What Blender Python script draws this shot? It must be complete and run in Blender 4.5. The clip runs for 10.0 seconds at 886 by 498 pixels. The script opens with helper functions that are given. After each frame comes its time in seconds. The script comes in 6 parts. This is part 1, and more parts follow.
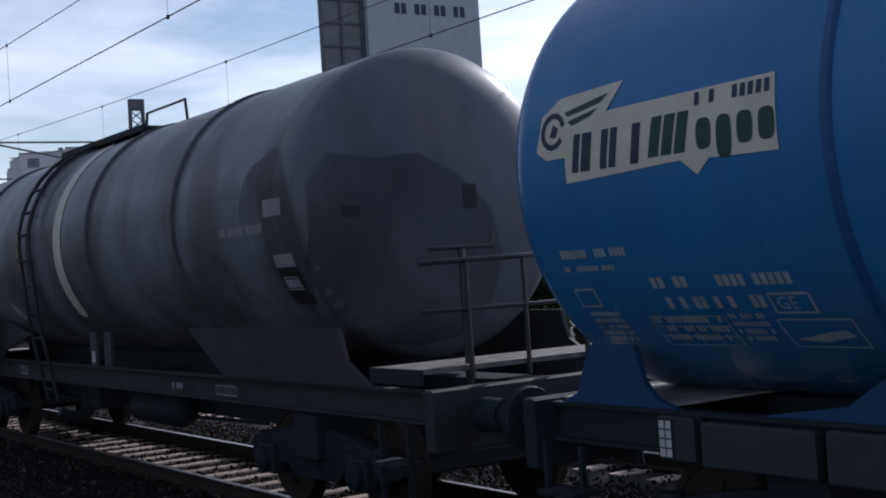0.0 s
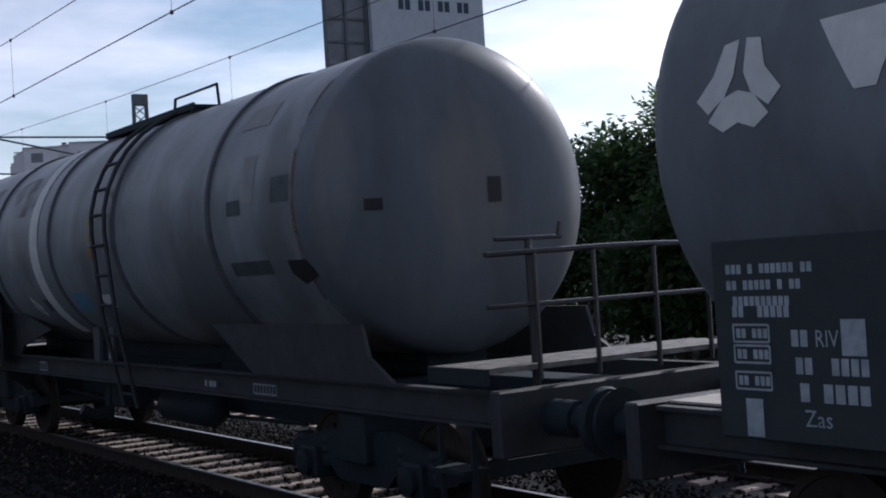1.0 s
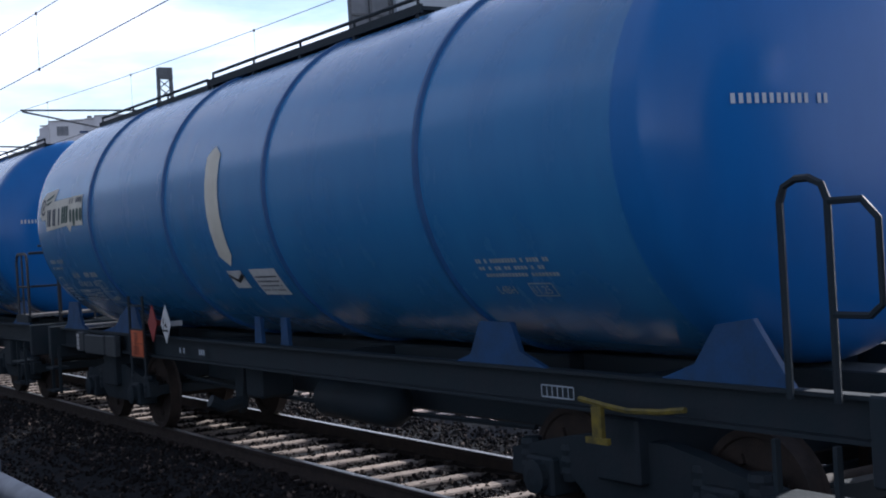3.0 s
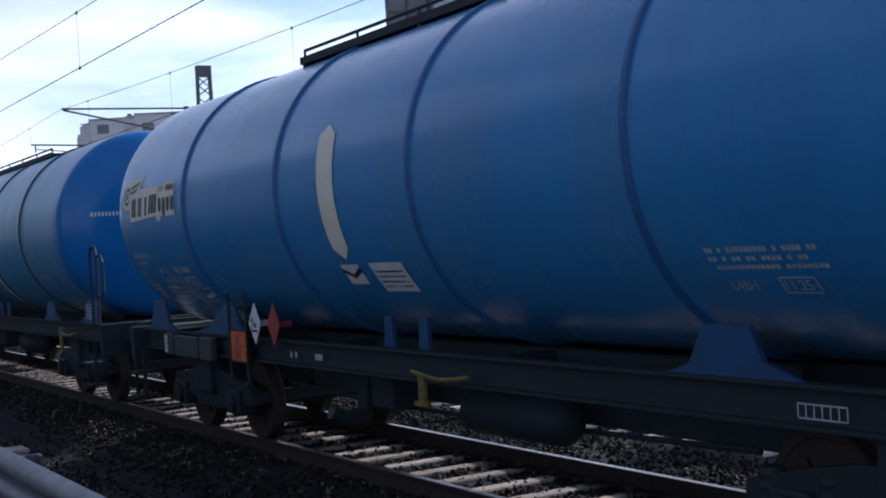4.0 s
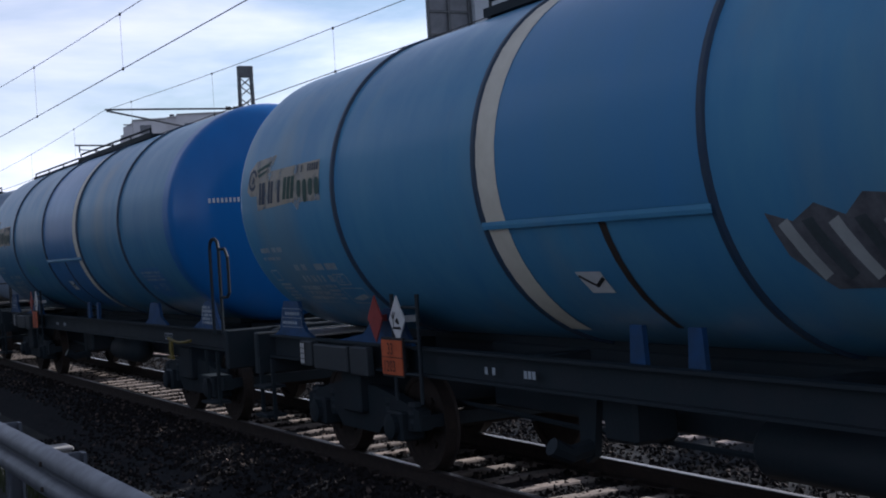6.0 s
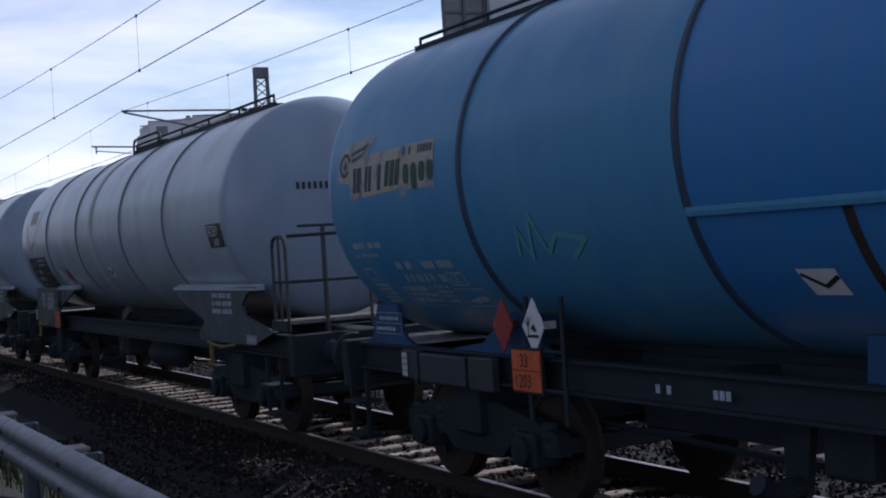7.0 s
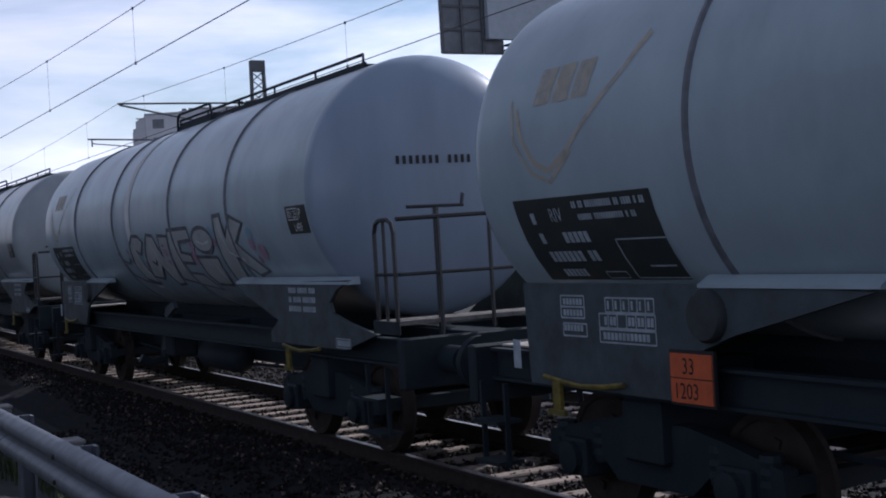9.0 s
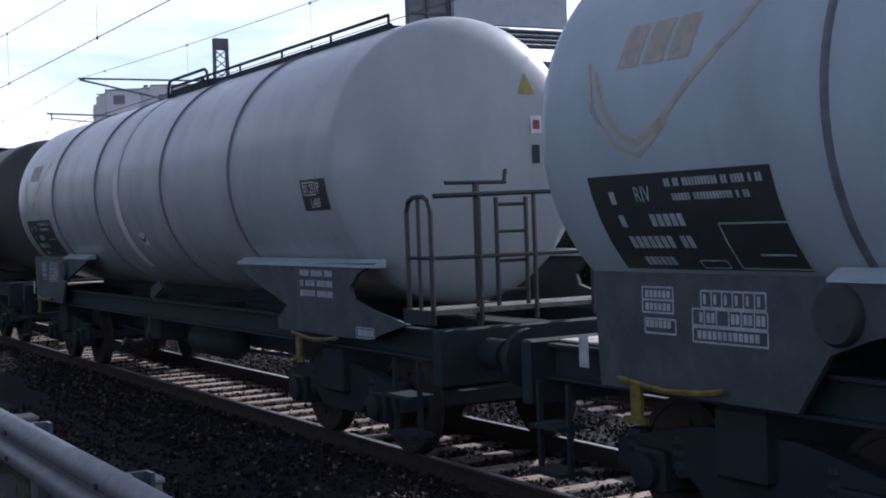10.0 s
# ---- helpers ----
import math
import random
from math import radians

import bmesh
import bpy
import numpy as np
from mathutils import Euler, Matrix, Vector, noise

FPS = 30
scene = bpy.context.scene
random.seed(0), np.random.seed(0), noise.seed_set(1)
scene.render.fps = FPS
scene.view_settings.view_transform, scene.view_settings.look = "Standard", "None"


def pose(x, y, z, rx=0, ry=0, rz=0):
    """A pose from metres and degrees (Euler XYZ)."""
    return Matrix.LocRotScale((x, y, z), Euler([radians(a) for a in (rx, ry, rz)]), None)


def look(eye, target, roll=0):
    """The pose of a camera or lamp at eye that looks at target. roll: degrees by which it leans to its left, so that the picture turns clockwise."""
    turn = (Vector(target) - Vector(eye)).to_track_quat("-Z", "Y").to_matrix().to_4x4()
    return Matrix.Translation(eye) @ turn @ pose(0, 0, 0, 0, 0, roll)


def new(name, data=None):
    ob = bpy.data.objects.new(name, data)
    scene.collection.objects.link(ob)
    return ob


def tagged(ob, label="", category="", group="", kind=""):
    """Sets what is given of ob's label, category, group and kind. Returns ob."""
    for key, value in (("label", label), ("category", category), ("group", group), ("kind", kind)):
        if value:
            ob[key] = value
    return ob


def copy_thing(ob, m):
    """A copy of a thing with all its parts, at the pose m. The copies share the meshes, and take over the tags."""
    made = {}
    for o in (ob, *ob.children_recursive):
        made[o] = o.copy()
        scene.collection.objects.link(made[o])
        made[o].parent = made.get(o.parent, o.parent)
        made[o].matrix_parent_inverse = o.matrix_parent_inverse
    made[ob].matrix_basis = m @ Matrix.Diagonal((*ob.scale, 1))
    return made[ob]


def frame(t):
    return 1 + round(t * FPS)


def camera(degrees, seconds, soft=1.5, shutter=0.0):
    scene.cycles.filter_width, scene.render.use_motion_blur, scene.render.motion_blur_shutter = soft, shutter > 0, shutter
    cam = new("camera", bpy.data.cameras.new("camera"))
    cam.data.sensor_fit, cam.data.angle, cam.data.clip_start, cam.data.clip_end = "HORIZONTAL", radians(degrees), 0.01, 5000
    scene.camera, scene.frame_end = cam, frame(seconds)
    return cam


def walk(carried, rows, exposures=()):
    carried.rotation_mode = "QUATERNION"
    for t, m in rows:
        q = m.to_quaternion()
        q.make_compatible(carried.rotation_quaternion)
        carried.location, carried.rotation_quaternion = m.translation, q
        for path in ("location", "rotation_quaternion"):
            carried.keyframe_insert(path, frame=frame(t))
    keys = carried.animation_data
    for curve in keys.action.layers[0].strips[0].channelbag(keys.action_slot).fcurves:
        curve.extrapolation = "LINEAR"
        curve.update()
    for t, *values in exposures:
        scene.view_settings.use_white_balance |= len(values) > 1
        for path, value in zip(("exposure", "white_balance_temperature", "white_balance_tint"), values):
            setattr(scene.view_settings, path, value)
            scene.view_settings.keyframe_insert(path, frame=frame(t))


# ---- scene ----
EYE = (0.0, 0.0, 2.151)
cam = camera(37.36, 10.0, soft=1.9)


def aim(t, yaw, pitch, roll):
    """A row of the hand-held camera: yaw to the left of +y, pitch up, roll to its left, in degrees."""
    a, b = radians(yaw), radians(pitch)
    ahead = Vector((-math.sin(a) * math.cos(b), math.cos(a) * math.cos(b), math.sin(b)))
    return t, look(EYE, Vector(EYE) + ahead, roll)


walk(cam, [
    aim(0.0, 56.732, 0.975, -3.712),
    aim(0.5, 56.778, 0.933, -3.701),
    aim(1.0, 56.878, 0.812, -3.526),
    aim(1.5, 57.107, 0.531, -3.487),
    aim(2.0, 57.187, 0.317, -3.573),
    aim(2.5, 57.415, -0.054, -3.444),
    aim(4.0, 59.649, -0.327, -3.521),
    aim(4.5, 60.342, -0.334, -3.564),
    aim(5.0, 60.703, -0.291, -3.528),
    aim(5.5, 61.003, -0.268, -3.488),
    aim(7.0, 62.091, -0.154, -3.525),
    aim(7.5, 62.15, -0.145, -3.487),
    aim(8.0, 62.143, -0.136, -3.457),
    aim(8.5, 62.148, -0.154, -3.453),
    aim(9.0, 61.931, -0.429, -3.338),
    aim(9.5, 61.083, -0.837, -2.719),
    aim(10.0, 60.229, -1.209, -2.01),
], exposures=(
    (0.0, 0.04, 5750, 13), (0.5, -0.20, 5750, 13), (1.1, 0.08, 5750, 13), (1.7, 0.58, 5850, 13), (2.6, 0.80, 5850, 13),
    (4.0, 0.50, 5550, 14), (4.6, 0.60, 5750, 13), (5.5, 0.28, 5800, 13), (7.0, 0.18, 5650, 18),
    (8.0, 0.15, 5700, 17), (8.6, -0.08, 5700, 17), (9.2, 0.20, 5680, 17), (9.6, 0.26, 5650, 17), (10.0, 0.58, 5720, 18)))


# ---- light ----
SUN_EL, SUN_AZ = 29.0, -14.0   # elevation; turn of the sun from +y towards +x
world = bpy.data.worlds.new("world")
scene.world = world
world.use_nodes = True
wn, wl = world.node_tree.nodes, world.node_tree.links
wn.clear()
w_out, w_bg, w_sky = wn.new("ShaderNodeOutputWorld"), wn.new("ShaderNodeBackground"), wn.new("ShaderNodeTexSky")
w_sky.sky_type, w_sky.sun_disc = "NISHITA", False
w_sky.sun_elevation, w_sky.sun_rotation = radians(SUN_EL), radians(SUN_AZ)
w_sky.dust_density, w_sky.air_density = 0.9, 1.0
w_bg.inputs["Strength"].default_value = 0.10
w_co, w_map = wn.new("ShaderNodeTexCoord"), wn.new("ShaderNodeMapping")
w_map.inputs["Scale"].default_value = (1.3, 1.3, 6.0)
w_map.inputs["Rotation"].default_value = (radians(14), 0, 0)
w_noise, w_ramp, w_mix = wn.new("ShaderNodeTexNoise"), wn.new("ShaderNodeValToRGB"), wn.new("ShaderNodeMix")
w_noise.inputs["Scale"].default_value, w_noise.inputs["Detail"].default_value = 2.3, 7
w_noise.inputs["Roughness"].default_value, w_noise.inputs["Distortion"].default_value = 0.55, 0.35
w_ramp.color_ramp.elements[0].position, w_ramp.color_ramp.elements[1].position = 0.30, 0.60
w_mix.data_type = "RGBA"
w_white = wn.new("ShaderNodeMix")
w_white.data_type, w_white.blend_type = "RGBA", "MULTIPLY"
w_white.inputs[0].default_value = 1.0
w_bw, w_gain = wn.new("ShaderNodeRGBToBW"), wn.new("ShaderNodeMath")
w_gain.operation = "MULTIPLY_ADD"
w_gain.inputs[1].default_value, w_gain.inputs[2].default_value = 1.75, 0.6
w_white.inputs[7].default_value = (0.985, 0.99, 1.095, 1)
wl.new(w_sky.outputs["Color"], w_bw.inputs[0])
wl.new(w_bw.outputs[0], w_gain.inputs[0])
wl.new(w_gain.outputs[0], w_white.inputs[6])
wl.new(w_white.outputs[2], w_mix.inputs[7])
wl.new(w_co.outputs["Generated"], w_map.inputs["Vector"])
wl.new(w_map.outputs["Vector"], w_noise.inputs["Vector"])
wl.new(w_noise.outputs["Fac"], w_ramp.inputs["Fac"])
wl.new(w_ramp.outputs["Color"], w_mix.inputs[0])
wl.new(w_sky.outputs["Color"], w_mix.inputs[6])
wl.new(w_mix.outputs[2], w_bg.inputs["Color"])
wl.new(w_bg.outputs["Background"], w_out.inputs["Surface"])

sun = new("sun", bpy.data.lights.new("sun", "SUN"))
sun.data.energy, sun.data.angle, sun.data.color = 4.8, radians(0.6), (1.0, 0.93, 0.84)
_a, _e = radians(SUN_AZ), radians(SUN_EL)
sun.matrix_world = look((0, 0, 60), Vector((0, 0, 60)) - Vector((math.sin(_a) * math.cos(_e), math.cos(_a) * math.cos(_e), math.sin(_e))))


# ---- materials ----
def material(name, base, second=None, rough=0.6, metal=0.0, scale=3.0, stretch=(1, 1, 1), lo=0.35, hi=0.65, bump=0.0, bump_scale=40.0,
             third=None, third_scale=0.6, third_lo=0.55, third_hi=0.75, rough_var=0.12, vary=0.0, islands=False, spec=0.32, coat=0.0):
    """Paint, metal, stone or soil: two scales of stains over a base colour, fine relief, uneven gloss."""
    m = bpy.data.materials.new(name)
    m.use_nodes = True
    n, l = m.node_tree.nodes, m.node_tree.links
    b = n["Principled BSDF"]
    b.inputs["Metallic"].default_value = metal
    b.inputs["Specular IOR Level"].default_value = spec
    b.inputs["Coat Weight"].default_value, b.inputs["Coat Roughness"].default_value = coat, 0.20
    co, mp = n.new("ShaderNodeTexCoord"), n.new("ShaderNodeMapping")
    mp.inputs["Scale"].default_value = stretch
    l.new(co.outputs["Object"], mp.inputs["Vector"])
    src = mp.outputs["Vector"]
    if vary or islands:
        add = n.new("ShaderNodeVectorMath")
        add.operation = "MULTIPLY_ADD"
        add.inputs[1].default_value = (37.0, 19.0, 11.0)
        rnd = n.new("ShaderNodeNewGeometry" if islands else "ShaderNodeObjectInfo").outputs["Random Per Island" if islands else "Random"]
        l.new(rnd, add.inputs[0])
        l.new(src, add.inputs[2])
        src = add.outputs[0]
    noi = n.new("ShaderNodeTexNoise")
    noi.inputs["Scale"].default_value, noi.inputs["Detail"].default_value, noi.inputs["Roughness"].default_value = scale, 8, 0.62
    l.new(src, noi.inputs["Vector"])
    ramp = n.new("ShaderNodeMapRange")
    ramp.inputs[1].default_value, ramp.inputs[2].default_value = lo, hi
    l.new(noi.outputs["Fac"], ramp.inputs[0])
    mix = n.new("ShaderNodeMix")
    mix.data_type = "RGBA"
    mix.inputs[6].default_value = (*base, 1)
    mix.inputs[7].default_value = (*(second or [c * 0.7 for c in base]), 1)
    l.new(ramp.outputs[0], mix.inputs[0])
    col = mix.outputs[2]
    if third:
        noi3, ramp3, mix3 = n.new("ShaderNodeTexNoise"), n.new("ShaderNodeMapRange"), n.new("ShaderNodeMix")
        noi3.inputs["Scale"].default_value, noi3.inputs["Detail"].default_value = third_scale, 6
        ramp3.inputs[1].default_value, ramp3.inputs[2].default_value = third_lo, third_hi
        mix3.data_type = "RGBA"
        mix3.inputs[7].default_value = (*third, 1)
        l.new(src, noi3.inputs["Vector"])
        l.new(noi3.outputs["Fac"], ramp3.inputs[0])
        l.new(ramp3.outputs[0], mix3.inputs[0])
        l.new(col, mix3.inputs[6])
        col = mix3.outputs[2]
    if vary:
        hsv, mr = n.new("ShaderNodeHueSaturation"), n.new("ShaderNodeMapRange")
        mr.inputs[3].default_value, mr.inputs[4].default_value = 1 - vary, 1 + vary
        l.new(rnd, mr.inputs[0])
        l.new(mr.outputs[0], hsv.inputs["Value"])
        l.new(col, hsv.inputs["Color"])
        col = hsv.outputs["Color"]
    l.new(col, b.inputs["Base Color"])
    rr = n.new("ShaderNodeMapRange")
    rr.inputs[3].default_value, rr.inputs[4].default_value = max(0.03, rough - rough_var), min(1, rough + rough_var)
    l.new(noi.outputs["Fac"], rr.inputs[0])
    l.new(rr.outputs[0], b.inputs["Roughness"])
    if bump:
        bn, bp = n.new("ShaderNodeTexNoise"), n.new("ShaderNodeBump")
        bn.inputs["Scale"].default_value, bn.inputs["Detail"].default_value = bump_scale, 5
        bp.inputs["Strength"].default_value, bp.inputs["Distance"].default_value = bump, 0.02
        l.new(src, bn.inputs["Vector"])
        l.new(bn.outputs["Fac"], bp.inputs["Height"])
        l.new(bp.outputs["Normal"], b.inputs["Normal"])
    return m


STREAK = (1.0, 1.0, 0.22)
BLUE = material("blue_paint", (0.034, 0.174, 0.385), (0.030, 0.148, 0.345), 0.26, scale=2.2, stretch=STREAK, bump=0.05, bump_scale=1.6, vary=0.06,
                third=(0.055, 0.15, 0.29), third_scale=0.8, spec=0.12, coat=0.5)
BLUE_END = material("bright_blue_paint", (0.016, 0.125, 0.36), (0.014, 0.11, 0.32), 0.34, spec=0.12, coat=0.3, scale=2.0, stretch=STREAK, bump=0.03, bump_scale=2)
FADED = material("faded_blue_paint", (0.07, 0.213, 0.345), (0.053, 0.183, 0.333), 0.40, scale=2.4, stretch=STREAK, bump=0.05, bump_scale=1.6, vary=0.08,
                 third=(0.13, 0.21, 0.26), third_scale=0.7, spec=0.1, coat=0.25)
FIELD = material("fresh_blue_field", (0.036, 0.155, 0.37), (0.045, 0.16, 0.34), 0.36, spec=0.12, coat=0.3, scale=3.0, stretch=STREAK, bump=0.03, bump_scale=2)
PATCH = material("repainted_blue", (0.05, 0.185, 0.37), (0.06, 0.19, 0.34), 0.40, spec=0.12, coat=0.25, scale=1.6, stretch=STREAK, bump=0.03, bump_scale=2)
GREY = material("grey_paint", (0.196, 0.213, 0.232), (0.143, 0.156, 0.171), 0.42, scale=1.3, stretch=(1, 1, 0.5), bump=0.06, bump_scale=1.8, vary=0.05,
                third=(0.108, 0.116, 0.126), third_scale=0.9, third_lo=0.48, third_hi=0.60, spec=0.08, coat=0.2)
GRIMY = material("grimy_grey_paint", (0.166, 0.185, 0.208), (0.117, 0.129, 0.145), 0.46, scale=1.2, stretch=(1, 1, 0.5), bump=0.06, bump_scale=1.8,
                 third=(0.083, 0.087, 0.094), third_scale=0.9, third_lo=0.46, third_hi=0.58, spec=0.08, coat=0.2)
# Darker than the barrel greys; the front ends' dimness is in the colour.
DIM_GREY_END = material("dim_grey_end_paint", (0.112, 0.128, 0.148), (0.080, 0.087, 0.097), 0.5, scale=1.3, stretch=(1, 1, 0.4), bump=0.06, bump_scale=1.8,
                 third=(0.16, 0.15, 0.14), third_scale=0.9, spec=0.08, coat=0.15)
SILVER = material("light_grey_paint", (0.295, 0.362, 0.400), (0.245, 0.303, 0.338), 0.36, scale=1.4, stretch=(1, 1, 0.5), bump=0.06, bump_scale=1.8, vary=0.05,
                  third=(0.215, 0.252, 0.272), third_scale=0.7, spec=0.08, coat=0.4)
SILVER_WARM = material("neutral_grey_paint", (0.305, 0.338, 0.352), (0.250, 0.280, 0.294), 0.36, scale=1.4, stretch=(1, 1, 0.5), bump=0.06, bump_scale=1.8,
                       third=(0.215, 0.238, 0.248), third_scale=0.7, spec=0.08, coat=0.4)
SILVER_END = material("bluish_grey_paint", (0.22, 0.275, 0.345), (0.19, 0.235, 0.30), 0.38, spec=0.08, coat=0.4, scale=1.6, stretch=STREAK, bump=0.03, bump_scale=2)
BLACKTANK = material("black_tank_paint", (0.03, 0.03, 0.033), (0.05, 0.047, 0.045), 0.45, scale=2.2, stretch=STREAK)
# Ring colours, darker than the paint they stand on.
DARK_SEAM = material("dark_ring_seam", (0.036, 0.042, 0.052), (0.070, 0.076, 0.084), 0.6, scale=9)
PALE_SEAM = material("grey_seam", (0.13, 0.14, 0.16), (0.09, 0.095, 0.105), 0.5, scale=9)
OLD_SEAM = material("dark_blue_seam", (0.018, 0.040, 0.078), (0.030, 0.050, 0.075), 0.5, scale=9)
BLUE_SEAM = material("deep_blue_seam", (0.014, 0.070, 0.20), (0.020, 0.085, 0.22), 0.45, scale=9)
FRAME = material("grimy_underframe", (0.017, 0.026, 0.032), (0.023, 0.029, 0.035), 0.6, spec=0.12, scale=5, bump=0.15, bump_scale=30)
STEEL = material("worn_steel", (0.36, 0.34, 0.33), (0.26, 0.24, 0.23), 0.36, metal=0.9, scale=12)
PLANK = material("worn_dark_plank", (0.22, 0.205, 0.19), (0.09, 0.085, 0.08), 0.6, scale=7, bump=0.12, bump_scale=60)
DECK = material("worn_deck_plate", (0.40, 0.37, 0.34), (0.24, 0.22, 0.20), 0.55, scale=6, bump=0.1, bump_scale=60)
RAILBAR = material("worn_rail_bar", (0.028, 0.030, 0.034), (0.018, 0.018, 0.020), 0.32, metal=0.0, scale=14)
RUST = material("rusty_steel", (0.035, 0.024, 0.019), (0.02, 0.016, 0.014), 0.8, scale=9, bump=0.2, bump_scale=60)
# Ballast set far below its real tone: the train's shade is in the colour.
BALLAST = material("shade_toned_ballast", (0.026, 0.028, 0.031), (0.016, 0.017, 0.019), 0.95, scale=14, bump=0.6, bump_scale=55, third=(0.045, 0.037, 0.033), third_scale=1.2, spec=0.05)
# Darker copy of the sleeper concrete, with shade under the train in its colour.
NEAR_CONCRETE = material("shaded_sleeper", (0.27, 0.222, 0.188), (0.16, 0.130, 0.110), 0.85, scale=7, bump=0.25, bump_scale=70, vary=0.25)
CONCRETE = material("sleeper_concrete", (0.46, 0.36, 0.31), (0.30, 0.23, 0.195), 0.85, scale=7, bump=0.25, bump_scale=70, vary=0.12)
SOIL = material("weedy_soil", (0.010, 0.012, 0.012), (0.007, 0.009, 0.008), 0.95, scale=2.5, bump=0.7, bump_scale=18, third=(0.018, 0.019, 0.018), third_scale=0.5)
GALV = material("galvanised_steel", (0.135, 0.15, 0.175), (0.10, 0.11, 0.13), 0.5, metal=0.4, scale=7, bump=0.05, bump_scale=40)
WIRE = material("copper_wire", (0.05, 0.05, 0.05), (0.08, 0.07, 0.06), 0.5, metal=0.6, scale=8)
MAST = material("mast_paint", (0.12, 0.13, 0.14), (0.09, 0.095, 0.10), 0.6, scale=6)
WHITE = material("white_sheet", (0.40, 0.44, 0.48), (0.35, 0.385, 0.42), 0.6, scale=2)


# ---- building helpers ----
def part(name, bm, mat, parent=None, label="", smooth=0.0):
    """Links a bmesh as one mesh object under a thing or part."""
    me = bpy.data.meshes.new(name)
    bmesh.ops.recalc_face_normals(bm, faces=bm.faces)
    if smooth:
        for f_ in bm.faces:
            f_.smooth = True
        for e_ in bm.edges:
            e_.smooth = not (len(e_.link_faces) == 2 and e_.calc_face_angle() > radians(smooth))
    bm.to_mesh(me)
    bm.free()
    for m_ in (mat if isinstance(mat, (list, tuple)) else [mat]):
        me.materials.append(m_)
    ob = new(name, me)
    ob.parent = parent
    if label:
        tagged(ob, label)
    return ob


def box(bm, x0, x1, y0, y1, z0, z1, bevel=0.0):
    """A box between these corners, its edges bevelled."""
    got = bmesh.ops.create_cube(bm, size=1.0, matrix=Matrix.Translation(((x0 + x1) / 2, (y0 + y1) / 2, (z0 + z1) / 2)) @ Matrix.Diagonal((x1 - x0, y1 - y0, z1 - z0, 1)))
    if bevel:
        es = list({e for v in got["verts"] for e in v.link_edges})
        bmesh.ops.bevel(bm, geom=es, offset=bevel, segments=1, affect="EDGES", profile=0.5)


def prism(bm, outline, axis, a, b):
    """A flat outline pushed from a to b along an axis; outline points are the two other axes in order."""
    def at(p, q):
        return {"x": (q, p[0], p[1]), "y": (p[0], q, p[1]), "z": (p[0], p[1], q)}[axis]
    lo, hi = [bm.verts.new(at(p, a)) for p in outline], [bm.verts.new(at(p, b)) for p in outline]
    bm.faces.new(lo), bm.faces.new(hi)
    k = len(outline)
    for i in range(k):
        bm.faces.new((lo[i], lo[(i + 1) % k], hi[(i + 1) % k], hi[i]))


def bar(bm, path, r, seg=8):
    """A round bar along points."""
    pts = [Vector(p) for p in path]
    rings = []
    for i, p in enumerate(pts):
        d = ((pts[min(i + 1, len(pts) - 1)] - p).normalized() + (p - pts[max(i - 1, 0)]).normalized()).normalized()
        u = d.orthogonal().normalized() if not rings else (rings_u - d * rings_u.dot(d)).normalized()
        rings_u = u
        w = d.cross(u)
        rings.append([bm.verts.new(p + r * (math.cos(k * 2 * math.pi / seg) * u + math.sin(k * 2 * math.pi / seg) * w)) for k in range(seg)])
    for a_, b_ in zip(rings, rings[1:]):
        for k in range(seg):
            bm.faces.new((a_[k], a_[(k + 1) % seg], b_[(k + 1) % seg], b_[k]))
    bm.faces.new(rings[0]), bm.faces.new(rings[-1])


def lathe(bm, profile, axis="x", seg=48, centre=(0, 0, 0)):
    """Turns a profile of (along, radius) round an axis through the centre."""
    rings = []
    for a_, r in profile:
        ring = []
        for k in range(1 if r < 1e-6 else seg):
            c_, s_ = r * math.cos(2 * math.pi * k / seg), r * math.sin(2 * math.pi * k / seg)
            p = {"x": (a_, c_, s_), "y": (c_, a_, s_), "z": (c_, s_, a_)}[axis]
            ring.append(bm.verts.new(Vector(p) + Vector(centre)))
        rings.append(ring)
    for a_, b_ in zip(rings, rings[1:]):
        for k in range(seg):
            q = [a_[k % len(a_)], a_[(k + 1) % len(a_)], b_[(k + 1) % len(b_)], b_[k % len(b_)]]
            q = [v for i, v in enumerate(q) if v not in q[:i]]
            if len(q) > 2:
                bm.faces.new(q)
    for ring in (rings[0], rings[-1]):
        if len(ring) > 2:
            bm.faces.new(ring)


def thing(name, label, category, group="", kind="", at=None):
    ob = new(name)
    ob.empty_display_size = 0.2
    if at is not None:
        ob.matrix_basis = at
    return tagged(ob, label, category, group, kind)


# ---- the ground and the two tracks ----
TRACK_Y, GAUGE = 6.55, 1.505    # centre of the near track; between rail-head centres
FAR_Y = 10.55


def ground_z(y):
    pts = ((-400, 0.55), (0.6, 0.55), (1.9, 0.30), (3.3, -0.42), (4.3, -0.40), (4.9, -0.17), (5.55, -0.155), (5.85, -0.212), (7.25, -0.212), (7.6, -0.160), (8.2, -0.165), (9.1, -0.200), (12.4, -0.200), (13.4, -0.5), (15.5, -0.3), (40, 0.4), (400, 0.8))
    for (y0, z0), (y1, z1) in zip(pts, pts[1:]):
        if y <= y1:
            return z0 + (z1 - z0) * (y - y0) / (y1 - y0)
    return pts[-1][1]


